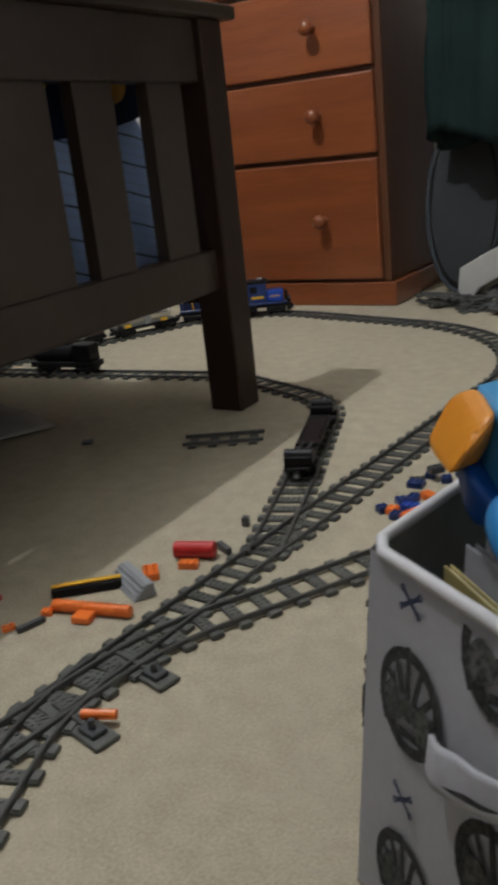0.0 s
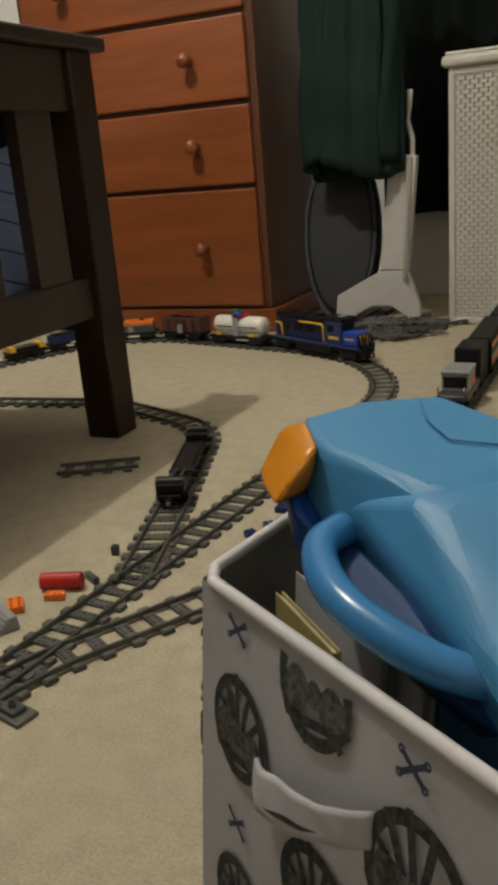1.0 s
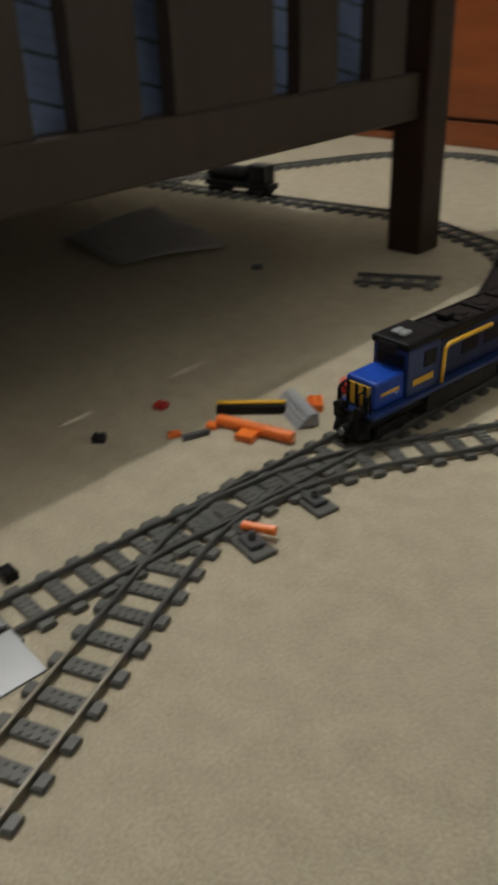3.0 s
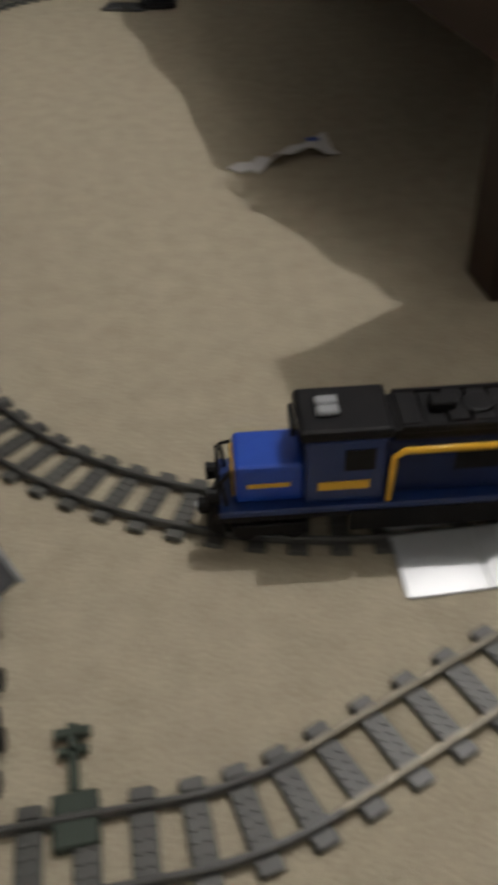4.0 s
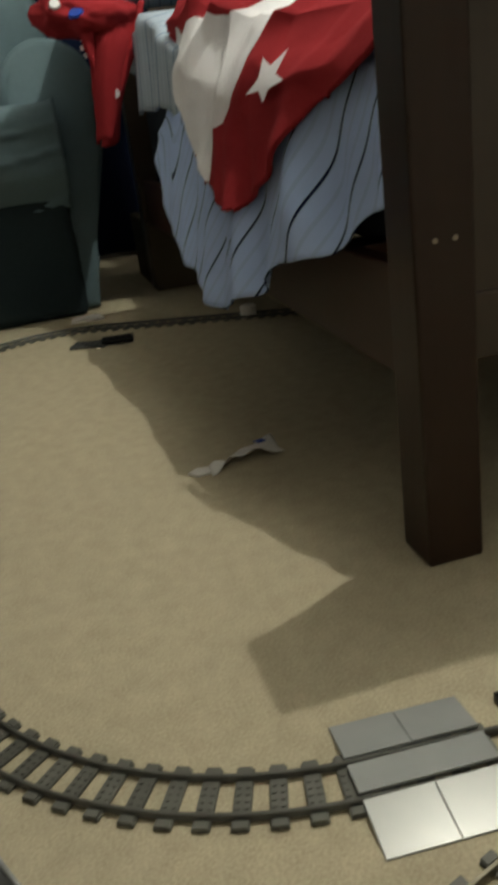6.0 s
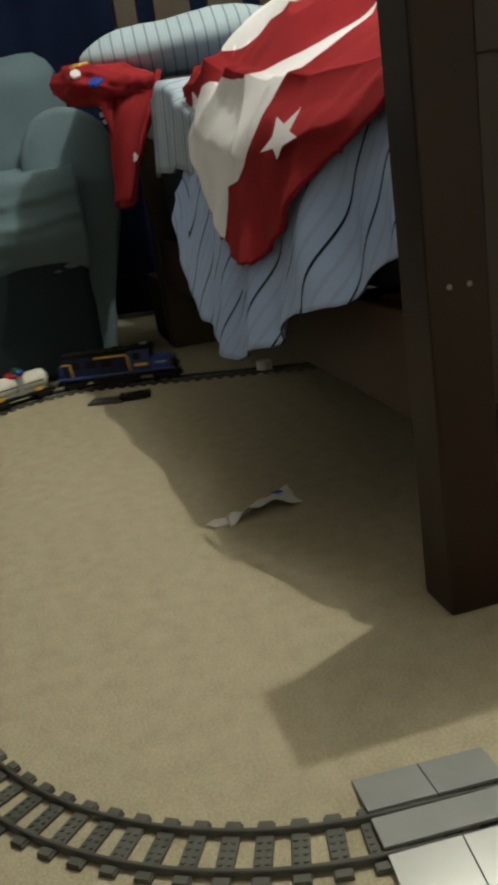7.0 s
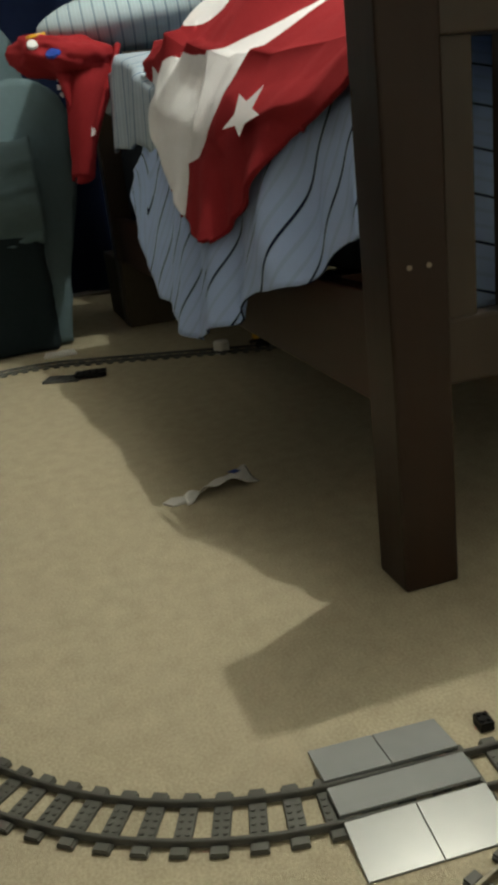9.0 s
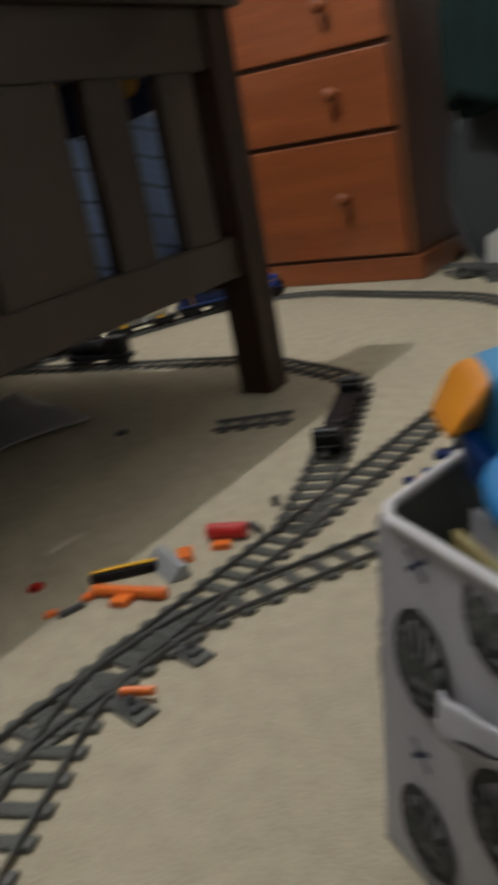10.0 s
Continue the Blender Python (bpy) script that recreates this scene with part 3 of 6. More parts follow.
pillow("pillow", pose(-2.47, 0.625, 0.892, 4, -4, 80), 0.30, 0.21, 0.090, PALE, "plump pillow in a pale blue striped case on the pile")


def red_case(u, v):
    """The loose end of the case: wide where it leaves the pillow, narrow at its tip."""
    w = 0.16 - 0.130 * smooth(0.05, 0.95, v)
    y = 0.440 + (u - 0.5) * w - 0.068 * v + 0.010 * math.sin(9 * u + 5 * v)
    x = -2.24 - 0.05 * abs(u - 0.5) + 0.016 * math.sin(13 * u + 4 * v) + 0.02 * smooth(0.0, 0.3, v)
    return Vector((x, y, 0.805 - 0.30 * v + 0.01 * math.sin(7 * u))), (u, v)


red_cloth = thing("red_pillow", pose(0, 0, 0), "crumpled red pillow with printed shapes hanging off the bed head", "pillow")
bm = bmesh.new()
bmesh.ops.create_uvsphere(bm, u_segments=64, v_segments=40, radius=1)
for v in bm.verts:
    q = v.co.copy()
    r = 1 + 0.14 * noise.noise(q * 2.1) + 0.07 * noise.noise(q * 5) + 0.035 * max(0.0, 1 - 3 * abs(noise.noise(q * 3.3 + Vector((4, 1, 0)))))
    flat = max(abs(q.x), abs(q.y)) ** 0.35
    v.co = Vector((q.x * 0.17, q.y * 0.128, q.z * 0.072 * flat)) * r
bm.transform(pose(-2.36, 0.392, 0.800, -8, 6, 6))
bm.normal_update()
spots = [(v.co.copy(), v.normal.copy()) for v in bm.verts]
part("pillow_body", bm, RED_CLOTH, red_cloth, smooth=True)
cloth("hanging_corner", red_case, 20, 28, RED_CLOTH, red_cloth, thick=0.012)
for y, z, r, c in ((0.325, 0.850, 0.026, YELLOW), (0.352, 0.795, 0.020, BLUE), (0.315, 0.818, 0.014, WHITE_CLOTH)):
    spot, out = min((q for q in spots if q[0].x > -2.36), key=lambda q: (q[0].y - y) ** 2 + (q[0].z - z) ** 2)
    part("printed_patch", lathe([(0.001, -0.003), (r, -0.003), (r * 0.9, 0.003), (0.001, 0.004)], 9, Matrix.Translation(spot) @ out.to_track_quat("Z", "Y").to_matrix().to_4x4()), c, red_cloth)
for u, v, r in ((0.28, 0.30, 0.034), (0.5, 0.62, 0.012), (0.5, 0.93, 0.014)):
    p, _ = red_case(u, v)
    star = bmesh.new()
    for k in range(5):
        box(-0.002, 0.002, -r, r, -r * 0.16, r * 0.16, bm=star, m=Matrix.Translation(p + Vector((0.012, 0, 0))) @ pose(0, 0, 0, 36 * k, 0, 0))
    part("printed_burst", star, WHITE_CLOTH, red_cloth)

# ---- armchair ----
COVER = mat("loose_cover_cloth", (0.160, 0.232, 0.275), 0.95, second=(0.115, 0.168, 0.200), scale=7, amount=0.7, fine=0.3, bump=0.5, bump_scale=500, spec=0.08)


# Darker copy of the cover cloth: shade under the seat put into the colour.
SHADED_CLOTH = mat("shaded_slate_cloth", (0.026, 0.038, 0.045), 0.95, second=(0.019, 0.028, 0.034), scale=8, amount=0.7, fine=0.3, bump=0.4, bump_scale=500, spec=0.06)


def puffed(x0, x1, y0, y1, z0, z1, r, wrinkle=0.01, n=4, seed=0.0):
    """A soft upholstered block with wrinkles."""
    bm = box(x0, x1, y0, y1, z0, z1, r, seg=4)
    bmesh.ops.subdivide_edges(bm, edges=[e for e in bm.edges if e.calc_length() > 0.1], cuts=22, use_grid_fill=True)
    for v in bm.verts:
        q = v.co
        ridge = 1 - 2 * abs(noise.noise(Vector((q.x * 3, q.y * 3.2, q.z * 13 + seed))))
        w = wrinkle * (math.sin(30 * q.z + 5 * q.y + seed) * 0.4 + noise.noise(q * 7 + Vector((seed, 0, 0))) * 1.2 + max(0, ridge) ** 3 * 1.3 + noise.noise(q * 19) * 0.4)
        c = Vector(((x0 + x1) / 2, (y0 + y1) / 2, (z0 + z1) / 2))
        v.co = q + (q - c).normalized() * w
    return bm


def chair_arm(outer, inner, front, back):
    """An upholstered arm with a rounded top that narrows to the floor, under a loose cover."""
    bm = bmesh.new()
    side = 1 if outer > inner else -1
    mid, half = (outer + inner) / 2, abs(outer - inner) / 2
    outline = [(inner, 0.006), (outer - side * 0.105, 0.006), (outer - side * 0.095, 0.12), (outer - side * 0.070, 0.25), (outer - side * 0.030, 0.40), (outer - side * 0.005, 0.52)]
    outline += [(mid + side * half * math.cos(radians(q)), 0.655 + 0.145 * math.sin(radians(q))) for q in range(0, 181, 12)]
    outline += [(inner, 0.50), (inner, 0.35), (inner, 0.18)]
    dense = []
    for (y0, z0), (y1, z1) in zip(outline, outline[1:] + outline[:1]):
        n = max(1, int(math.hypot(y1 - y0, z1 - z0) / 0.02))
        dense += [(y0 + (y1 - y0) * k / n, z0 + (z1 - z0) * k / n) for k in range(n)]
    rings = []
    depth = [0.0, 0.004, 0.012, 0.024] + [0.024 + 0.03 * k for k in range(1, int((front - back) / 0.03))]
    for d in depth:
        tuck = 0.024 - math.sqrt(max(0.0, 0.024 ** 2 - max(0.0, 0.024 - d) ** 2))
        ring = []
        for y, z in dense:
            cy, cz = mid + (y - mid) * (1 - tuck / half), max(0.006, 0.4 + (z - 0.4) * (1 - tuck / 0.4))
            q = Vector((front - d, cy, cz))
            w = 0.007 * noise.noise(q * 6) + 0.007 * max(0, 1 - 3 * abs(noise.noise(Vector((q.x * 2, q.y * 5, q.z * 4))))) ** 2
            ring.append(bm.verts.new((q.x + w, cy + side * w * 0.8, cz)))
        rings.append(ring)
    n = len(dense)
    for r0, r1 in zip(rings, rings[1:]):
        for k in range(n):
            bm.faces.new((r0[k], r0[(k + 1) % n], r1[(k + 1) % n], r1[k]))
    bm.faces.new(rings[0])
    bm.faces.new(rings[-1][::-1])
    bmesh.ops.triangulate(bm, faces=[f for f in bm.faces if len(f.verts) > 4])
    return bm


def seat_cover(u, v):
    """The cover over the seat: from the back, over the rounded front edge, down to a tucked hem."""
    y = -0.60 + 0.885 * u
    run = v * 0.985
    if run < 0.62:
        x, z = -3.26 + run, 0.620 + 0.012 * math.sin(3 * u)
    elif run < 0.74:
        q = (run - 0.62) / 0.12 * math.pi / 2
        x, z = -2.64 + 0.045 * math.sin(q), 0.575 + 0.045 * math.cos(q)
    else:
        x, z = -2.595 - 0.065 * smooth(0.86, 0.985, run), 0.575 - (run - 0.74)
    front = smooth(0.60, 0.80, run)
    sag = math.sin(math.pi * u)
    fold = noise.noise(Vector((y * 2.2, (z + 0.06 * sag) * 17, 3.0)))
    x += front * (0.016 * max(0.0, 1 - 3 * abs(fold)) ** 2 + 0.010 * noise.noise(Vector((y * 3, z * 9, 8.0))))
    z += (1 - front) * (0.022 * max(0.0, 1 - 2.6 * abs(noise.noise(Vector((x * 5, y * 4, 2.0))))) ** 2 + 0.010 * noise.noise(Vector((x * 9, y * 9, 1.0))))
    z += 0.012 * noise.noise(Vector((y * 4, 0, 5))) * smooth(0.88, 0.985, run)
    return Vector((x, y, z)), (u, v)


def rumple(u, v):
    """A heap of gathered cover cloth at the back of the seat front."""
    x = -3.02 + 0.30 * v
    y = -0.52 + 0.60 * u
    q = Vector((x * 11, y * 6, 0))
    h = smooth(0, 0.35, v) * smooth(1, 0.6, v) * smooth(0, 0.15, u) * smooth(1, 0.8, u)
    return Vector((x, y, 0.627 + h * (0.030 + 0.030 * max(0.0, 1 - 2.2 * abs(noise.noise(q))) + 0.02 * noise.noise(q * 2.3)))), (u, v)


def armchair():
    ob = thing("armchair", pose(0, 0, 0), "armchair under a crumpled grey-blue loose cover by the bed", "armchair")
    part("base", puffed(-3.42, -2.655, -0.74, 0.272, 0.004, 0.53, 0.025, 0.004), SHADED_CLOTH, ob, "slate cloth base with shade in its colour", smooth=True)
    part("arm", chair_arm(0.422, 0.14, -2.712, -3.44), COVER, ob, smooth=True)
    part("arm", chair_arm(-0.86, -0.58, -2.712, -3.44), COVER, ob, smooth=True)
    part("backrest", puffed(-3.62, -3.20, -0.74, 0.33, 0.20, 1.04, 0.12, 0.02, seed=5.0), COVER, ob, smooth=True)
    cloth("seat_cover", seat_cover, 70, 90, COVER, ob, thick=0.012)
    cloth("rumpled_cover", rumple, 60, 30, COVER, ob, thick=0.010)


armchair()
NAVY = mat("navy_cloth", (0.010, 0.016, 0.045), 0.95, second=(0.006, 0.010, 0.03), scale=6, bump=0.3, bump_scale=500, spec=0.05)
DARK_CLOTH = mat("black_green_cloth", (0.010, 0.014, 0.012), 0.95, second=(0.006, 0.008, 0.007), scale=6, bump=0.3, bump_scale=500, spec=0.05)
JACKET = mat("dark_green_cloth", (0.017, 0.033, 0.030), 0.9, second=(0.010, 0.019, 0.018), scale=6, amount=0.6, bump=0.4, bump_scale=300, spec=0.1)


def curtain(name, p0, p1, z0, z1, material, label, waves=14):
    d = Vector(p1) - Vector(p0)
    n = Vector((-d.y, d.x, 0)).normalized()

    def at(u, v):
        s = 0.03 * math.sin(2 * math.pi * waves * u) + 0.012 * math.sin(5.3 * waves * u)
        p = Vector(p0) + d * u + n * s * (0.5 + 0.5 * v)
        return Vector((p.x, p.y, z1 + (z0 - z1) * v)), (u, v)

    return tagged(cloth(name, at, waves * 10, 6, material, None, label, thick=0.004), label, "curtain")


# Lengthened to the floor: its near-black lower part darkens the wall under the bed.
curtain("curtain", (-3.68, -0.8, 0), (-3.68, 2.6, 0), 0.02, 2.1, NAVY, "dark navy curtain behind the bed head, lengthened to darken the wall")
curtain("curtain", (-0.72, 3.28, 0), (1.3, 3.28, 0), 0.30, 2.1, DARK_CLOTH, "black-green curtain hanging behind the laundry basket")


CARTON = mat("brown_carton", (0.075, 0.06, 0.036), 0.85, second=(0.055, 0.044, 0.027), scale=10)


def carton():
    ob = thing("cardboard_box", pose(-3.22, 0.52, 0), "dull brown cardboard box under the bed head", "box")
    part("carton_body", box(0, 0.40, 0, 0.62, 0, 0.22, 0.004), CARTON, ob)
    for y0, y1 in ((0.0, 0.305), (0.315, 0.62)):
        part("flap", box(0.0, 0.40, y0, y1, 0.221, 0.225, 0.001, seg=1), CARTON, ob)
    part("tape", box(0.4005, 0.402, 0.28, 0.34, 0.10, 0.22), GREY, ob)


carton()


# ---- cabinet beside the track ----
def cabinet():
    ob = thing("cabinet", pose(-1.655, -0.248, 0, 0, 0, 6.3), "dark reddish wooden cabinet with a moulded plinth", "cabinet")
    plinth = box(0, 1.24, -0.40, 0.0, 0, 0.055, 0.004)
    box(0.004, 1.236, -0.39, -0.008, 0.055, 0.07, 0.004, bm=plinth)
    part("plinth", plinth, RED_WOOD, ob)
    part("carcass", box(0.02, 1.22, -0.38, -0.03, 0.07, 1.5, 0.003), RED_WOOD, ob)
    for n in range(2):
        door = part("door", box(0.03 + n * 0.597, 0.615 + n * 0.597, -0.03, -0.015, 0.09, 1.46, 0.004), RED_WOOD, ob)
        part("door_panel", box(0.10 + n * 0.597, 0.545 + n * 0.597, -0.0145, -0.010, 0.18, 1.36, 0.002), RED_WOOD, door)
    part("top", box(-0.02, 1.26, -0.41, 0.01, 1.5, 1.53, 0.005), RED_WOOD, ob)


cabinet()


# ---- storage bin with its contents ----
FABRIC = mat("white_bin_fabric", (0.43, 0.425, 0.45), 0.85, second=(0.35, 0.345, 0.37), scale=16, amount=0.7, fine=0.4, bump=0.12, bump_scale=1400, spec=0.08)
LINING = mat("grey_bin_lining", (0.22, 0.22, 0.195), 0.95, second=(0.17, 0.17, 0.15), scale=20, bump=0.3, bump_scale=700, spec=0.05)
PRINT = mat("charcoal_print", (0.016, 0.018, 0.018), 0.9, second=(0.075, 0.075, 0.07), scale=260, amount=0.4, spec=0.1)
PRINT_ROUGH = mat("mottled_print", (0.030, 0.034, 0.032), 0.9, second=(0.13, 0.13, 0.12), scale=210, amount=0.35, spec=0.1)
PRINT_BLUE = mat("dark_blue_print", (0.025, 0.035, 0.075), 0.85, scale=80)
TOP = [Vector((-0.117, 0.625)), Vector((0.150, 0.449)), Vector((0.235, 0.73)), Vector((-0.062, 0.90))]
BOTTOM = [Vector((-0.132, 0.600)), Vector((0.145, 0.425)), Vector((0.235, 0.715)), Vector((-0.066, 0.895))]
BIN_H = 0.262


def on_panel(k, s, z, out=0.0):
    """A place on the k-th side of the bin, s metres along it and z high."""
    a, b, c, d = TOP[k], TOP[(k + 1) % 4], BOTTOM[k], BOTTOM[(k + 1) % 4]
    l = (b - a).length
    f = z / BIN_H
    p = (c + (d - c) * s / l) * (1 - f) + (a + (b - a) * s / l) * f
    n = Vector(((b - a).y, -(b - a).x)).normalized()
    belly = 0.008 * math.sin(math.pi * min(1, max(0, s / l))) * math.sin(math.pi * min(1, max(0, f)))
    p = p + n * (belly + out)
    return Vector((p.x, p.y, z))


def storage_bin():
    ob = thing("storage_bin", pose(0, 0, 0), "white fabric storage bin printed with dark wheels and spanners", "storage bin")
    for k in range(4):
        l = (TOP[(k + 1) % 4] - TOP[k]).length
        cloth("panel", lambda u, v, k=k, l=l: (on_panel(k, u * l, 0.002 + v * 0.258), (u, v)), 16, 12, FABRIC, ob, thick=0.0)
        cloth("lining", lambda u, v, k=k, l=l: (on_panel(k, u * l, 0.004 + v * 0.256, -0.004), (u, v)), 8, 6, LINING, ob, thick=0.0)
    pts = []
    for k in range(4):
        l = (TOP[(k + 1) % 4] - TOP[k]).length
        for s in (0.012, 0.03, l * 0.3, l * 0.5, l * 0.7, l - 0.03, l - 0.012):
            pts.append(on_panel(k, s, BIN_H, -0.001))
    part("rim", sweep(pts + pts[:2], 0.0044, 8), mat("white_edging", (0.60, 0.59, 0.60), 0.8, second=(0.52, 0.51, 0.52), scale=40, bump=0.1, bump_scale=1200, spec=0.1), ob, "rolled white edging", True)
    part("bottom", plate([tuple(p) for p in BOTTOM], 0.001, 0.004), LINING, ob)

    def decal(k, name, polys, material, out=0.0022):
        bm = bmesh.new()
        wide = (TOP[(k + 1) % 4] - TOP[k]).length - 0.001
        for poly in polys:
            if sum(z for _, z in poly) / len(poly) > 0.254 or sum(s for s, _ in poly) / len(poly) > wide:
                continue
            vs = [bm.verts.new(on_panel(k, min(s, wide), min(z, 0.256), out)) for s, z in poly]
            bm.faces.new(vs)
        part(name, bm, material, ob)

    def ring(s, z, r0, r1, a0=0, a1=360, n=20, squash=1.0):
        out = []
        for q in range(n):
            a, b = (radians(a0 + (a1 - a0) * t / n) for t in (q, q + 1))
            out.append([(s + r * math.cos(t), z + squash * r * math.sin(t)) for r, t in ((r0, a), (r1, a), (r1, b), (r0, b))])
        return out

    def bar(s0, z0, s1, z1, w):
        d = Vector((s1 - s0, z1 - z0)).normalized()
        n = Vector((-d.y, d.x)) * w / 2
        return [(s0 + n.x, z0 + n.y), (s1 + n.x, z1 + n.y), (s1 - n.x, z1 - n.y), (s0 - n.x, z0 - n.y)]

    def wheel(k, s, z, r, turn):
        """A spoked wheel with two rough hubs and a pale slot at its foot, leaning by turn degrees."""
        c, d = math.cos(radians(turn)), math.sin(radians(turn))

        def put(poly):
            return [(s + r * (p * c - q * d), z + r * (p * d + q * c)) for p, q in poly]

        def disc(p, q, a, b, n=14):
            return [(p + a * math.cos(2 * math.pi * t / n), q + b * math.sin(2 * math.pi * t / n) * (1 + 0.08 * math.sin(5 * t))) for t in range(n)]

        polys = [put(x) for x in ring(0, 0, 0.76, 0.98, n=28, squash=1.07)]
        rough = [put(disc(-0.46, -0.10, 0.36, 0.38)), put(disc(0.46, -0.30, 0.36, 0.36)), put(disc(0.02, -0.14, 0.22, 0.24))]
        for a, b, e, f in ((-0.20, 0.1, -0.42, 0.95), (0.0, 0.05, 0.02, 1.08), (0.15, 0.0, 0.48, 0.88), (0.25, -0.1, 0.82, 0.40), (-0.45, 0.2, -0.75, 0.55)):
            polys.append(put(bar(a, b, e, f, 0.15)))
        for a, b, e, f in ((-0.55, -0.52, -0.30, -0.98), (-0.35, -0.62, 0.42, -0.66), (0.42, -0.62, 0.62, -0.92), (0.55, -0.75, 0.85, -0.55), (-0.92, -0.10, -0.78, -0.62)):
            polys.append(put(bar(a, b, e, f, 0.17)))
        decal(k, "wheel_print", polys, PRINT)
        decal(k, "hub_print", rough, PRINT_ROUGH, 0.0026)

    def spanner(k, s, z, r):
        polys = [bar(s - r, z - r * 0.7, s + r, z + r * 0.7, 0.0032), bar(s - r, z + r * 0.7, s + r, z - r * 0.7, 0.0032)]
        for a, b in ((-1, -0.7), (1, 0.7), (-1, 0.7), (1, -0.7)):
            polys += ring(s + a * r, z + b * r, 0.0009, 0.0026, n=8)
        decal(k, "spanner_print", polys, PRINT_BLUE)

    for s, z, r, t in ((0.054, 0.181, 0.033, 8), (0.127, 0.247, 0.033, 14), (0.056, 0.051, 0.032, 6), (0.139, 0.121, 0.034, 10), (0.212, 0.186, 0.036, 12), (0.218, 0.060, 0.034, 8), (0.285, 0.130, 0.034, 10)):
        wheel(0, s, z, r, t)
    for s, z in ((0.048, 0.245), (0.053, 0.112), (0.204, 0.244), (0.130, 0.034), (0.272, 0.215)):
        spanner(0, s, z, 0.0085)
    for s, z in ((0.262, 0.155), (0.266, 0.238), (0.17, 0.20), (0.10, 0.11), (0.20, 0.06)):
        wheel(3, s, z, 0.032, 10)
        wheel(1, s, z, 0.032, 10)

    def strap_at(u, v, lift=0.0):
        s = 0.083 + 0.102 * u
        out = 0.0035 + 0.0065 * min(1.0, 7 * u, 7 * (1 - u)) + 0.0015 * math.sin(7 * u + 2 * v) + 0.0005 * math.sin(23 * u + 5 * v) + lift
        return on_panel(0, s, 0.166 + 0.035 * u + (0.028 - 0.008 * u) * (v - 0.5) - 0.004 * math.sin(math.pi * u) + 0.0015 * math.sin(9 * u), out)

    cloth("carry_strap", lambda u, v: (strap_at(u, v), (u, v)), 24, 6, FABRIC, ob, "white webbing strap", thick=0.003)
    # Dark faces laid on the strap stand in for shade in the slot.
    slot = bmesh.new()
    lip = [(0.22 + 0.46 * n / 8, 0.30 + 0.10 * math.sin(math.pi * n / 8)) for n in range(9)]
    low = [(u, v - 0.16 * math.sin(math.pi * (u - 0.22) / 0.46)) for u, v in lip]
    for (a, b), (c, d) in zip(zip(lip, low), zip(lip[1:], low[1:])):
        slot.faces.new([slot.verts.new(strap_at(*q, 0.0042)) for q in (a, c, d, b)])
    part("strap_slot", slot, PRINT, ob, "dark patch for the shaded hand slot")
    return ob


storage_bin()
PAPER = mat("white_paper", (0.76, 0.75, 0.73), 0.8, second=(0.64, 0.63, 0.62), scale=20, amount=0.8)
PAGE = mat("page_edges", (0.55, 0.54, 0.52), 0.8, second=(0.26, 0.26, 0.27), scale=60, amount=0.8)
CARD = mat("yellow_card", (0.42, 0.34, 0.12), 0.6, second=(0.3, 0.25, 0.1), scale=30)
SHEET_GREY = mat("grey_sheet", (0.34, 0.33, 0.31), 0.8, second=(0.28, 0.27, 0.25), scale=20, spec=0.2)
GREY_CARD = mat("grey_card", (0.40, 0.40, 0.43), 0.5, second=(0.32, 0.32, 0.35), scale=30)


def book(x, y, z0, rz, tilt, w, h, d, material, label):
    ob = thing("book", pose(x, y, z0, tilt, 0, rz), label, "book", "books in the bin")
    part("cover", box(-w / 2, w / 2, -d / 2, -d / 2 + 0.0015, 0, h, 0.0005, seg=1), material, ob)
    part("cover", box(-w / 2, w / 2, d / 2 - 0.0015, d / 2, 0, h, 0.0005, seg=1), material, ob)
    part("page_block", box(-w / 2 + 0.002, w / 2 - 0.003, -d / 2 + 0.0016, d / 2 - 0.0016, 0.002, h - 0.003), PAGE, ob)


for q, length, tilt, h, d, m, l in (
    (0.012, 0.085, 4, 0.226, 0.006, CARD, "thin yellow paperback book standing in the bin"),
    (0.024, 0.115, 5, 0.238, 0.008, GREY_CARD, "thin grey book standing in the bin"),
    (0.036, 0.135, 6, 0.250, 0.010, PAPER, "white picture book standing in the bin"),
    (0.050, 0.135, 7, 0.253, 0.008, GREY_CARD, "thin grey book standing in the bin"),
    (0.070, 0.135, 9, 0.254, 0.014, PAPER, "white picture book standing in the bin"),
    (0.090, 0.130, 10, 0.246, 0.012, GREY_CARD, "thin grey book standing in the bin")):
    book(-0.098 + 0.69 * q + 0.719 * length / 2, 0.640 + 0.72 * q - 0.695 * length / 2, 0.006, -44, -tilt, length, h + 0.006, d, m, l)

TUB_BLUE = mat("bright_blue_plastic", (0.050, 0.235, 0.45), 0.48, second=(0.042, 0.205, 0.405), scale=9, amount=0.9, bump=0.02, bump_scale=90)
TUB_GLOSS = mat("glossy_blue_plastic", (0.034, 0.19, 0.44), 0.26, second=(0.028, 0.165, 0.39), scale=9)
TUB_DEEP = mat("deep_blue_plastic", (0.006, 0.060, 0.27), 0.4, second=(0.005, 0.045, 0.21), scale=25, spec=0.35)
LATCH = mat("amber_plastic", (0.66, 0.26, 0.02), 0.28, second=(0.58, 0.22, 0.015), scale=25)


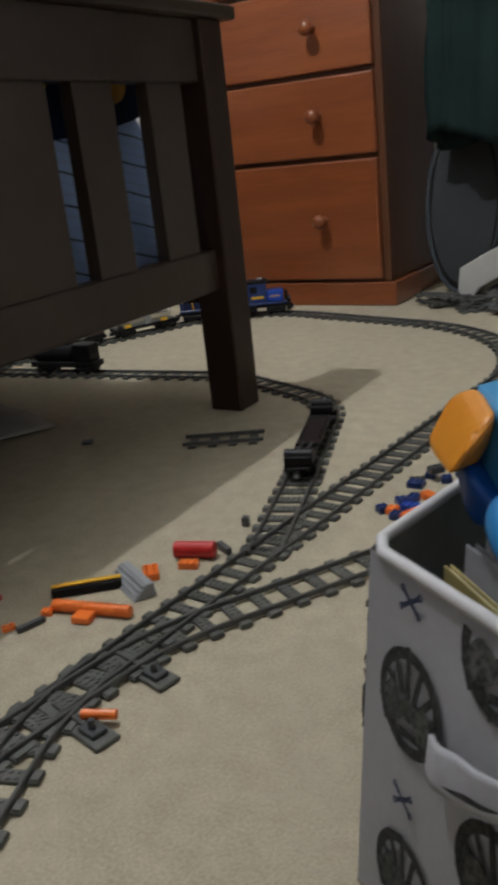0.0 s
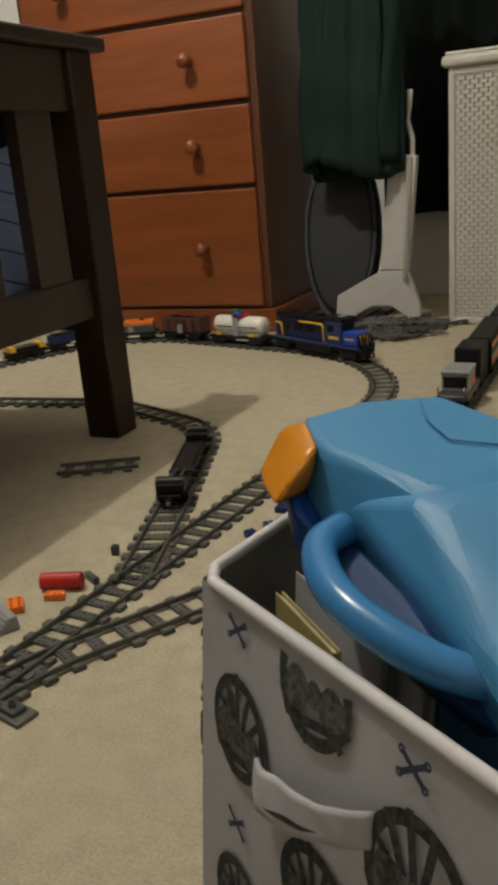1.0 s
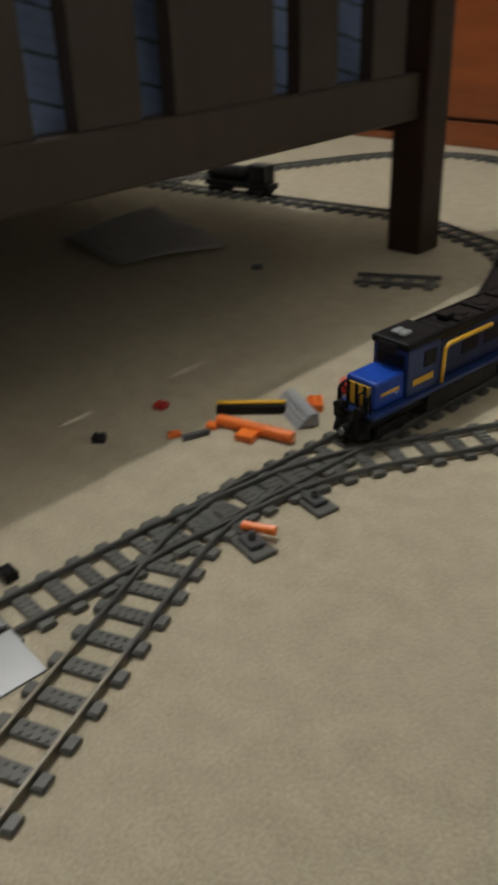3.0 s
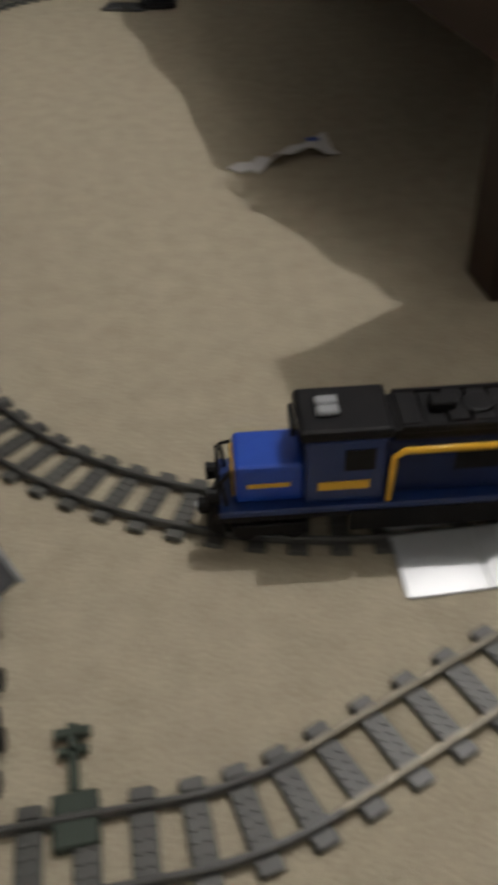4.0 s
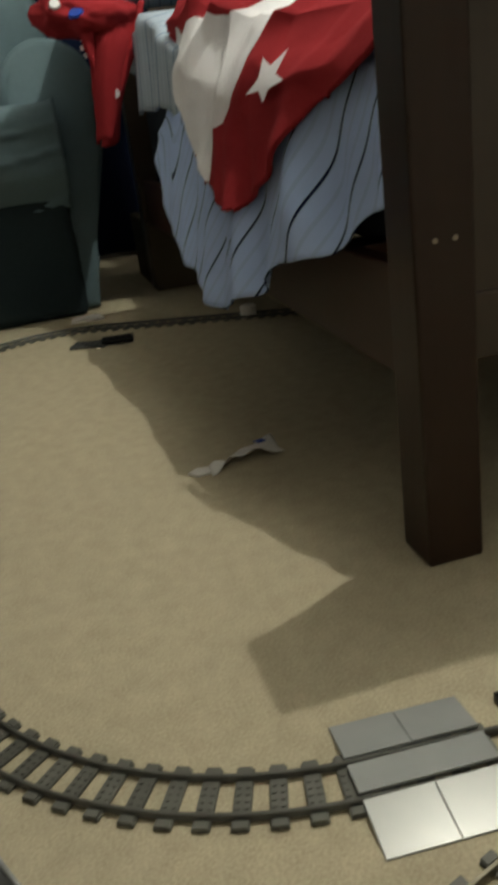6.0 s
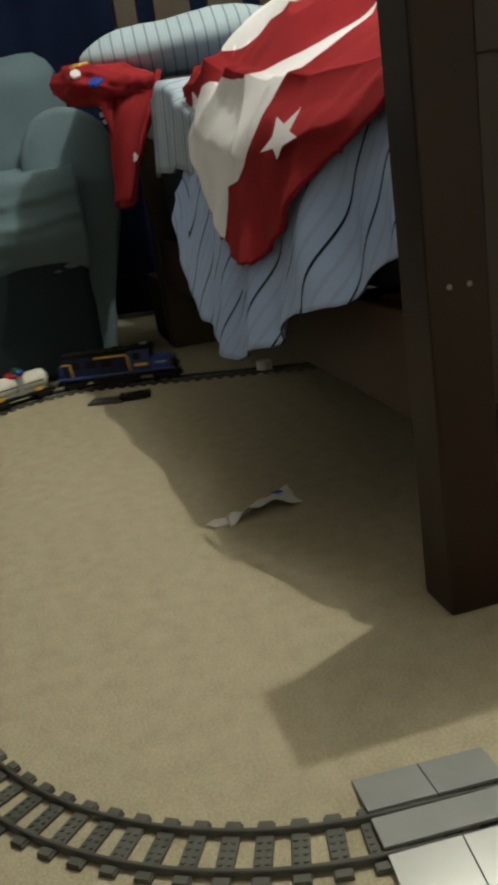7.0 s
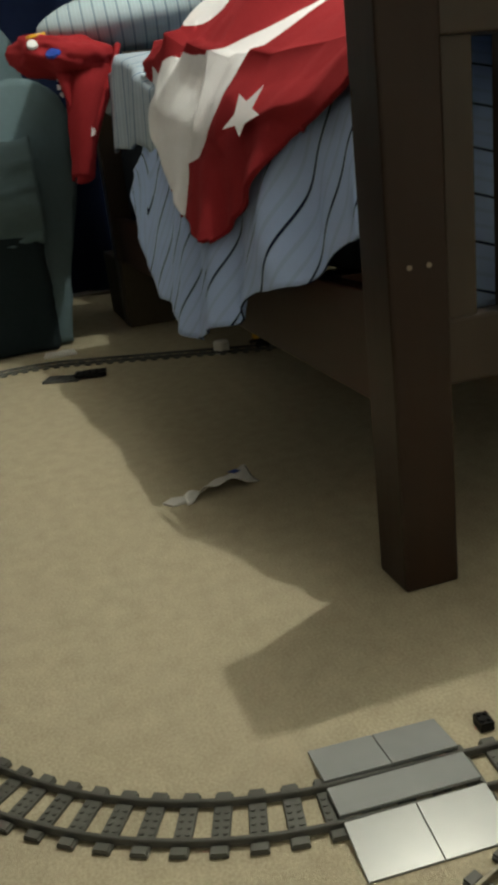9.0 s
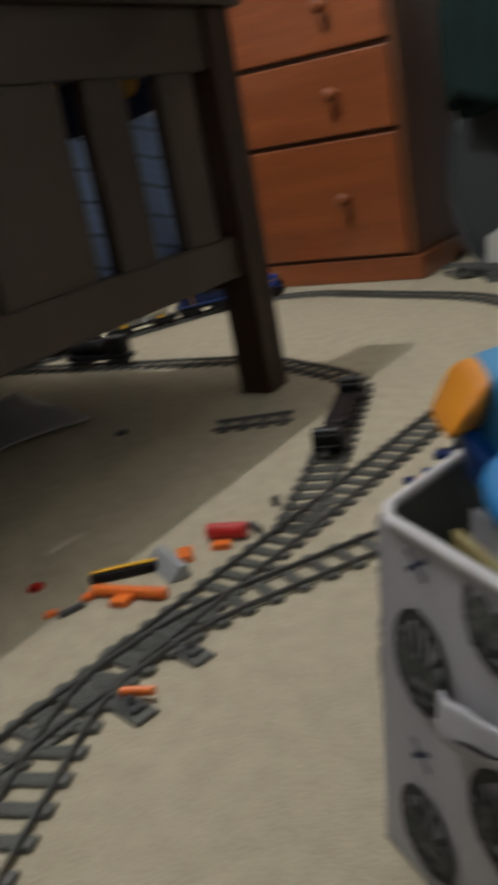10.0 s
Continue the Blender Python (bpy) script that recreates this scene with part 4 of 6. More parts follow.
def toy_case():
    ob = thing("toy_case", pose(0, 0, 0), "bright blue plastic toy case with amber latch lying in the bin", "toy case")
    part("body", hull([(-0.082, 0.722, 0.342), (-0.046, 0.766, 0.345), (0.006, 0.786, 0.345), (0.10, 0.695, 0.345), (0.030, 0.622, 0.338), (-0.048, 0.676, 0.338),
                       (-0.058, 0.672, 0.290), (0.035, 0.602, 0.296), (0.12, 0.575, 0.288), (0.215, 0.62, 0.295), (-0.05, 0.71, 0.23), (0.03, 0.78, 0.21), (0.2, 0.70, 0.2), (0.12, 0.60, 0.2)], 0.009, 5), TUB_BLUE, ob)
    part("front_shell", hull([(0.030, 0.612, 0.337), (0.085, 0.648, 0.340), (-0.031, 0.658, 0.313), (0.023, 0.600, 0.301), (0.062, 0.550, 0.287), (0.092, 0.513, 0.284), (0.160, 0.480, 0.272), (0.235, 0.56, 0.300), (0.19, 0.62, 0.325),
                              (-0.02, 0.672, 0.22), (0.04, 0.60, 0.2), (0.10, 0.535, 0.19), (0.155, 0.50, 0.19), (0.22, 0.57, 0.19)], 0.008, 5), TUB_BLUE, ob)
    # Added filler in the handle opening; the recess's shade is put into its colour.
    part("recess", hull([(-0.033, 0.652, 0.296), (0.025, 0.600, 0.285), (0.066, 0.548, 0.272), (-0.036, 0.632, 0.290), (-0.016, 0.594, 0.281), (0.008, 0.569, 0.275), (0.037, 0.551, 0.268), (0.07, 0.540, 0.262), (0.10, 0.523, 0.252),
                         (-0.02, 0.642, 0.25), (0.03, 0.588, 0.236), (0.08, 0.552, 0.23)], 0.003), mat("recess_shade_blue_plastic", (0.004, 0.040, 0.140), 0.5, second=(0.003, 0.030, 0.11), scale=25, spec=0.25), ob, "dark blue filler for the shaded recess behind the handle")
    part("lower_shell", hull([(-0.096, 0.715, 0.318), (-0.062, 0.652, 0.306), (-0.064, 0.655, 0.270), (-0.088, 0.715, 0.285), (-0.03, 0.74, 0.28), (-0.02, 0.64, 0.27)], 0.006), TUB_DEEP, ob, "deep blue lower shell")
    part("latch", hull([(-0.094, 0.722, 0.340), (-0.070, 0.712, 0.346), (-0.048, 0.672, 0.342), (-0.054, 0.652, 0.332), (-0.107, 0.694, 0.306), (-0.074, 0.648, 0.303), (-0.06, 0.69, 0.30)], 0.007), LATCH, ob, "amber plastic latch")
    pts = []
    key = [Vector(p) for p in ((-0.022, 0.640, 0.300), (-0.030, 0.619, 0.298), (-0.019, 0.589, 0.296), (0.003, 0.562, 0.293), (0.030, 0.547, 0.287), (0.055, 0.540, 0.281), (0.076, 0.541, 0.277), (0.094, 0.552, 0.270))]
    for a, b, c, d in zip([key[0]] + key, key, key[1:], key[2:] + [key[-1]]):
        for n in range(4):
            t = n / 4
            pts.append(0.5 * (2 * b + (c - a) * t + (2 * a - 5 * b + 4 * c - d) * t * t + (3 * b - a - 3 * c + d) * t ** 3))
    part("handle", sweep(pts + [key[-1]], 0.0108, 16), TUB_GLOSS, ob, smooth=True)
    part("lid_ridge", sweep([(-0.006, 0.772, 0.3455), (0.010, 0.725, 0.3445), (0.032, 0.690, 0.3440), (0.07, 0.682, 0.3450)], 0.0009, 8), TUB_BLUE, ob, smooth=True)


toy_case()


# ---- by the far wall: laundry basket, stand, jacket, bag ----
BASKET = mat("white_woven_plastic", (0.58, 0.56, 0.50), 0.5, second=(0.50, 0.48, 0.43), scale=30)
# Darker inner wall: shade between the woven strands put into its colour.
GAP_SHADE = mat("basket_gap_shade", (0.45, 0.43, 0.38), 0.8)


def laundry_basket():
    ob = thing("laundry_basket", pose(-0.385, 2.78, 0), "tall white woven plastic laundry basket with a lid", "laundry basket")
    part("inner_wall", box(0.006, 0.394, 0.007, 0.294, 0.0, 0.715), GAP_SHADE, ob)
    lid = box(-0.022, 0.422, -0.020, 0.32, 0.725, 0.757, 0.012, seg=3)
    box(-0.012, 0.412, -0.010, 0.31, 0.757, 0.766, 0.004, bm=lid)
    part("lid", lid, BASKET, ob)
    rows, cols = 58, 32
    weave = bmesh.new()
    for side in range(2):
        length = 0.40 if side == 0 else 0.30
        count = cols if side == 0 else 24
        for r in range(rows):
            for c in range(count):
                if (r + c) % 2:
                    continue
                z = 0.012 + r * 0.0121
                lean = 0.016 * (1 - z / 0.72)
                a0, a1 = c * length / count - 0.004, (c + 1) * length / count + 0.004
                if side == 0:
                    b = box(max(0, a0), min(length, a1), lean * 0.2, lean * 0.2 + 0.011, z, z + 0.0102)
                else:
                    b = box(0.0, 0.012, max(0, a0), min(length, a1), z, z + 0.0102)
                me_v = [weave.verts.new(v.co) for v in b.verts]
                idx = {v: k for k, v in enumerate(b.verts)}
                for f in b.faces:
                    weave.faces.new([me_v[idx[v]] for v in f.verts])
                b.free()
    tagged(part("weave", weave, BASKET, ob), kind="stuff")
    for x, y in ((0.006, 0.006), (0.394, 0.006), (0.006, 0.294), (0.394, 0.294)):
        part("corner_post", tube(0.011, 0.011, 0.725, pose(x, y, 0), seg=10), BASKET, ob)
    for z in (0.0, 0.705):
        part("band", box(-0.002, 0.402, -0.003, 0.303, z, z + 0.02, 0.004), BASKET, ob)


laundry_basket()
STAND_WHITE = mat("stand_plastic", (0.52, 0.51, 0.48), 0.45, second=(0.46, 0.45, 0.42), scale=20)


def stand():
    ob = thing("clothes_stand", pose(-0.53, 2.80, 0), "white plastic clothes stand with spread feet on the carpet", "clothes stand")
    m = Matrix.Translation((0.53, -2.80, 0)) @ Matrix.Translation((0, 2.76, 0)) @ pose(0, 0, 0, 90)
    legs = [(-0.592, 0.17), (-0.66, 0.135), (-0.735, 0.095), (-0.742, 0.03), (-0.735, 0.0), (-0.70, 0.0), (-0.672, 0.035), (-0.62, 0.062), (-0.56, 0.06), (-0.515, 0.03), (-0.50, 0.0), (-0.470, 0.0), (-0.470, 0.06), (-0.490, 0.12), (-0.506, 0.17)]
    part("foot", plate(legs, -0.014, 0.014, 0.004, m=m), STAND_WHITE, ob)
    part("pole", plate([(-0.594, 0.1702), (-0.504, 0.1702), (-0.474, 0.50), (-0.556, 0.51)], -0.016, 0.016, 0.005, m=m), STAND_WHITE, ob)
    part("ridge", hull([(0.010, -0.066, 0.14), (0.024, -0.066, 0.14), (0.030, -0.064, 0.50), (0.042, -0.064, 0.50), (0.017, -0.05, 0.14), (0.036, -0.05, 0.5), (0.017, -0.076, 0.16), (0.034, -0.072, 0.5)], 0.002), STAND_WHITE, ob)
    part("rear_foot", plate([(0.0, 0.16), (0.0, 0.06), (0.14, 0.0), (0.17, 0.0), (0.16, 0.03), (0.05, 0.16)], -0.012, 0.012, 0.004, m=pose(0, -0.025, 0, 90, 0, 90)), STAND_WHITE, ob)
    part("hook", sweep([(0.040, -0.04, 0.47), (0.040, -0.04, 0.55), (0.026, -0.04, 0.60), (0.034, -0.04, 0.64), (0.036, -0.04, 0.68)], 0.008, 8), STAND_WHITE, ob, smooth=True)


stand()


def jacket():
    def at(u, v):
        a = 2 * math.pi * u
        z = 1.25 - 0.78 * v + 0.03 * math.sin(2 * a) * v
        r = 0.065 + 0.055 * smooth(0, 0.5, v) + 0.014 * math.sin(7 * a + 3 * v) + 0.009 * math.sin(17 * a + 4 * v) + 0.012 * noise.noise(Vector((3 * math.cos(a), 3 * math.sin(a), 6 * v)))
        return Vector((-0.665 + 0.95 * r * math.cos(a) * (1.15 + 0.1 * v), 2.74 + 0.55 * r * math.sin(a), z)), (u, v)

    ob = thing("jacket", pose(0, 0, 0), "dark green jacket hanging on the white clothes stand", "jacket")
    cloth("jacket_body", at, 60, 26, JACKET, ob, thick=0.008)

    def sleeve(u, v):
        a = 2 * math.pi * u
        r = 0.042 + 0.006 * math.sin(3 * a + 9 * v)
        return Vector((-0.545 + 0.9 * r * math.cos(a) + 0.012 * math.sin(5 * v), 2.73 + r * math.sin(a), 1.22 - 0.73 * v)), (u, v)

    cloth("sleeve", sleeve, 24, 22, JACKET, ob, thick=0.006)


jacket()
BAG = mat("dark_bag_mesh", (0.016, 0.018, 0.020), 0.7, second=(0.026, 0.028, 0.03), scale=120, amount=0.9, bump=0.3, bump_scale=600)
BAG_RIM = mat("bag_piping", (0.03, 0.036, 0.042), 0.6, second=(0.045, 0.055, 0.065), scale=40)


def oval_bag():
    ob = thing("folded_hamper", pose(-0.745, 2.86, 0.275, -8, 0, 0), "dark oval mesh folding hamper leaning beside the drawers", "hamper")
    n = 32
    rim = [(0.115 * math.cos(2 * math.pi * k / n), 0.0, 0.27 * math.sin(2 * math.pi * k / n)) for k in range(n)]
    bm = bmesh.new()
    for y in (-0.03, 0.03):
        joined(sweep([(x, y, z) for x, _, z in rim] + [(rim[0][0], y, rim[0][2]), (rim[1][0], y, rim[1][2])], 0.007, 8), bm)
    part("piping", bm, BAG_RIM, ob, "grey-blue piping", True)
    part("mesh_body", lathe([(0.02, -0.034), (0.9, -0.03), (0.99, -0.01), (0.99, 0.01), (0.9, 0.03), (0.02, 0.034)], 32, Matrix.Diagonal((0.115, 1, 0.27, 1)) @ pose(0, 0, 0, 90)), BAG, ob)


oval_bag()

# ---- toys on the floor ----


def brick_bm(l, w, h, studs=True, pitch=0.008):
    bm = box(-l / 2, l / 2, -w / 2, w / 2, 0, h, 0.0005, seg=1)
    if studs:
        nx, ny = max(1, round(l / pitch)), max(1, round(w / pitch))
        for i in range(nx):
            for j in range(ny):
                tube(0.0024, 0.0024, 0.0017, pose(-l / 2 + (i + 0.5) * l / nx, -w / 2 + (j + 0.5) * w / ny, h), bm, 8)
    return bm


def toy_brick(l, w, h, m, material, label, studs=True, name="toy_brick"):
    bm = brick_bm(l, w, h, studs)
    ob = done(bm, name, material)
    ob.matrix_basis = m
    return tagged(ob, label, "toy brick")


def orange_bar():
    bm = tube(0.0075, 0.0075, 0.105, pose(-0.052, 0, 0.0075, 0, 90, 0), seg=14, bevel=0.001)
    box(-0.014, 0.010, -0.026, -0.004, 0.0, 0.009, 0.001, bm=bm, seg=1)
    for n in range(9):
        tube(0.0082, 0.0082, 0.003, pose(-0.047 + n * 0.0115, 0, 0.0075, 0, 90, 0), bm, 14)
    ob = done(bm, "orange_bar", ORANGE)
    ob.matrix_basis = pose(-0.578, 0.822, 0, 0, 0, 12)
    tagged(ob, "orange plastic toy bar with a side stub on the carpet", "toy part")


orange_bar()
ob = done(tube(0.0115, 0.0115, 0.056, pose(-0.028, 0, 0.0115, 0, 90, 0), seg=18, bevel=0.0015), "red_cylinder", RED)
ob.matrix_basis = pose(-0.540, 0.990, 0, 0, 0, 19)
tagged(ob, "dark red plastic toy cylinder lying on the carpet", "toy part")
toy_brick(0.026, 0.012, 0.009, pose(-0.532, 0.962, 0, 0, 0, 20), ORANGE, "small orange toy brick beside the red cylinder")
toy_brick(0.030, 0.020, 0.0096, pose(-0.566, 0.925, 0, 0, 0, -50), ORANGE, "orange toy brick lying on the carpet")
wedge = hull([(-0.04, -0.016, 0), (0.04, -0.016, 0), (-0.04, 0.016, 0), (0.04, 0.016, 0), (-0.04, 0.004, 0.018), (0.04, 0.004, 0.018), (-0.04, 0.014, 0.018), (0.04, 0.014, 0.018)], 0.001, 1)
for n in range(3):
    box(-0.038, 0.038, -0.011 + n * 0.005, -0.0085 + n * 0.005, 0.004 + n * 0.005, 0.0065 + n * 0.005, bm=wedge)
ob = done(wedge, "grey_wedge", GREY)
ob.matrix_basis = pose(-0.572, 0.893, 0, 0, 0, -28)
tagged(ob, "light grey ribbed toy wedge brick on the carpet", "toy brick")
bar_ = thing("striped_bar", pose(-0.620, 0.862, 0, 0, 0, 40), "black toy bar with a yellow top edge", "toy part")
part("bar_body", box(-0.044, 0.044, -0.006, 0.006, 0, 0.012, 0.001, seg=1), BLACK, bar_)
part("bar_top", box(-0.044, 0.044, -0.001, 0.0062, 0.0122, 0.0150, 0.0006, seg=1), YELLOW, bar_)
ob = done(tube(0.005, 0.005, 0.036, pose(-0.018, 0, 0.005, 0, 90, 0), seg=12, bevel=0.0008), "orange_peg", ORANGE)
ob.matrix_basis = pose(-0.430, 0.664, 0.0055, 0, 0, 22)
tagged(ob, "short orange plastic peg lying by the switch lever", "toy part")
toy_brick(0.036, 0.007, 0.007, pose(-0.628, 0.770, 0, 0, 0, 70), DARK_GREY, "dark grey toy bar on the carpet", False)
toy_brick(0.014, 0.012, 0.006, pose(-0.630, 0.800, 0, 0, 0, 30), ORANGE, "small orange toy tile on the carpet")
toy_brick(0.016, 0.010, 0.006, pose(-0.650, 0.755, 0, 0, 0, 60), ORANGE, "small orange toy tile on the carpet")
toy_brick(0.016, 0.014, 0.007, pose(-0.721, 0.798, 0, 0, 0, 15), RED, "small red toy brick in the shade of the bed")
toy_brick(0.016, 0.012, 0.009, pose(-0.712, 0.688, 0, 0, 0, 35), BLACK, "small black toy brick in the shade of the bed")
toy_brick(0.018, 0.014, 0.010, pose(-0.568, 0.463, 0, 0, 0, -5), BLACK, "small black toy brick beside the track")
toy_brick(0.010, 0.010, 0.014, pose(-0.526, 1.098, 0, 0, 0, 15), DARK_GREY, "small grey toy brick beside the track")
toy_brick(0.030, 0.008, 0.010, pose(-0.512, 1.018, 0, 0, 0, -30), DARK_GREY, "dark grey toy bar beside the red cylinder", False)
toy_brick(0.020, 0.016, 0.007, pose(-1.02, 1.32, 0, 0, 0, 30), DARK_GREY, "small dark toy plate under the bed edge")
random.seed(5)
for n in range(15):
    toy_brick(random.choice((0.016, 0.024, 0.032)), 0.016, 0.0096, pose(-0.315 + random.uniform(-0.045, 0.035), 1.25 + random.uniform(-0.09, 0.10), 0.0 if n < 9 else 0.0115, 0, 0, random.uniform(0, 180)),
              (DARK_BLUE, ORANGE, DARK_BLUE, BLUE, DARK_BLUE, DARK_GREY)[n % 6], "toy brick in a small heap of blue and orange bricks")
random.seed(9)
for n in range(26):
    a = random.uniform(0, 180)
    layer = n % 3
    m = pose(-0.60 + random.uniform(-0.16, 0.17), 2.62 + random.uniform(-0.10, 0.12), 0.0 + 0.010 * layer, random.uniform(-3, 3), random.uniform(-3, 3), a)
    extra, key = track_piece(0.128, 0.0, False)
    extra = extra or copy_thing(PIECES[key], m)
    extra.matrix_basis = m
    tagged(extra, "dark grey toy track piece in a heap by the stand", "train track", "heap of spare tracks")


def small_plates():
    ob = thing("track_plate", pose(-2.255, 0.232, 0, 0, 0, 66), "dark grey flat toy plate lying by the track", "toy part")
    part("plate", brick_bm(0.10, 0.056, 0.007, True, 0.016), DARK_GREY, ob)
    part("raised_plate", joined(brick_bm(0.085, 0.05, 0.011, True, 0.016), m=pose(0.075, 0.012, 0.004, 0, 0, 14)), BLACK, ob, "darker raised plate")
    cap = lathe([(0.022, 0), (0.022, 0.03), (0.019, 0.034), (0.002, 0.035)], 20, pose(-2.243, 0.678, 0))
    tagged(done(cap, "bottle_cap", WHITE, smooth=False), "white plastic bottle cap on the carpet under the bed edge", "bottle cap")
    tagged(done(plate([(-0.03, -0.04), (0.03, -0.05), (0.035, 0.05), (-0.02, 0.045)], 0, 0.008, 0.001, m=pose(-2.59, 0.255, 0)), "card_scrap", PAPER), "pale card scrap on the carpet by the armchair", "paper scrap")


small_plates()


def paper_scraps():
    ob = thing("torn_paper", pose(-1.285, 0.405, 0), "torn white paper scrap with blue print on the carpet", "paper scrap")

    def long_piece(u, v):
        y = -0.072 + 0.135 * u
        w = 0.016 + 0.026 * smooth(0.35, 1.0, u) + 0.004 * math.sin(19 * u)
        x = 0.028 - 0.055 * u + (v - 0.5) * 2 * w
        return Vector((x, y, 0.003 + 0.012 * math.sin(math.pi * u) * (0.3 + v) + 0.004 * math.sin(15 * u + 4 * v))), (u, v)

    cloth("strip", long_piece, 20, 6, PAPER, ob, thick=0.0008)
    part("scrap", plate([(0.02, -0.108), (0.04, -0.095), (0.035, -0.072), (0.012, -0.066), (0.006, -0.090)], 0.001, 0.004), PAPER, ob)
    part("print", plate([(-0.03, 0.02), (-0.018, 0.028), (-0.022, 0.042), (-0.034, 0.036)], 0.0135, 0.0142), BLUE, ob)


paper_scraps()


def loose_sheet(u, v):
    x = -1.50 + 0.27 * u + 0.04 * v + 0.03 * u * v
    y = 1.22 + 0.24 * v - 0.06 * u - 0.02 * u * v
    return Vector((x, y, 0.004 + 0.020 * (1 - u) * v + 0.008 * math.sin(4 * u + 2 * v) ** 2)), (u, v)


tagged(cloth("paper_sheet", loose_sheet, 16, 10, SHEET_GREY, None, "", thick=0.002), "curled grey paper sheet lying under the bed", "paper sheet")


# ---- trains ----
def wheels(parent, x, wheel_mat=BLACK):
    b = part("bogie", box(x - 0.026, x + 0.026, -0.017, 0.017, 0.006, 0.016, 0.001, seg=1), BLACK, parent)
    for dx in (-0.016, 0.016):
        for y in (-0.0235, 0.0175):
            part("wheel", tube(0.0085, 0.0085, 0.006, pose(x + dx, y + 0.006, 0.0085, 90), seg=16, bevel=0.0008), wheel_mat, b)
    for y in (-0.0265, 0.0235):
        part("side_frame", box(x - 0.024, x + 0.024, y, y + 0.003, 0.006, 0.015, 0.0008, seg=1), BLACK, b)


def couplers(parent, half):
    for s in (-1, 1):
        part("coupler", tube(0.0055, 0.0055, 0.012, pose(s * half, 0, 0.012, 0, 90 * s, 0), seg=12, bevel=0.0008), BLACK, parent)
        part("magnet", tube(0.0035, 0.0035, 0.002, pose(s * (half + 0.012), 0, 0.012, 0, 90 * s, 0), seg=10), GREY, parent, "pale round magnet")


def wagon_base(name, label, length, category="toy wagon", frame_mat=BLACK):
    ob = thing(name, pose(0, 0, 0.0095), label, category, "toy train")
    part("frame", box(-length / 2, length / 2, -0.024, 0.024, 0.016, 0.0235, 0.0008, seg=1), frame_mat, ob)
    wheels(ob, length / 2 - 0.034)
    wheels(ob, -length / 2 + 0.034)
    couplers(ob, length / 2)
    return ob


NAVY_PLASTIC = mat("navy_plastic", (0.009, 0.020, 0.080), 0.4, second=(0.007, 0.014, 0.055), scale=40, spec=0.3)


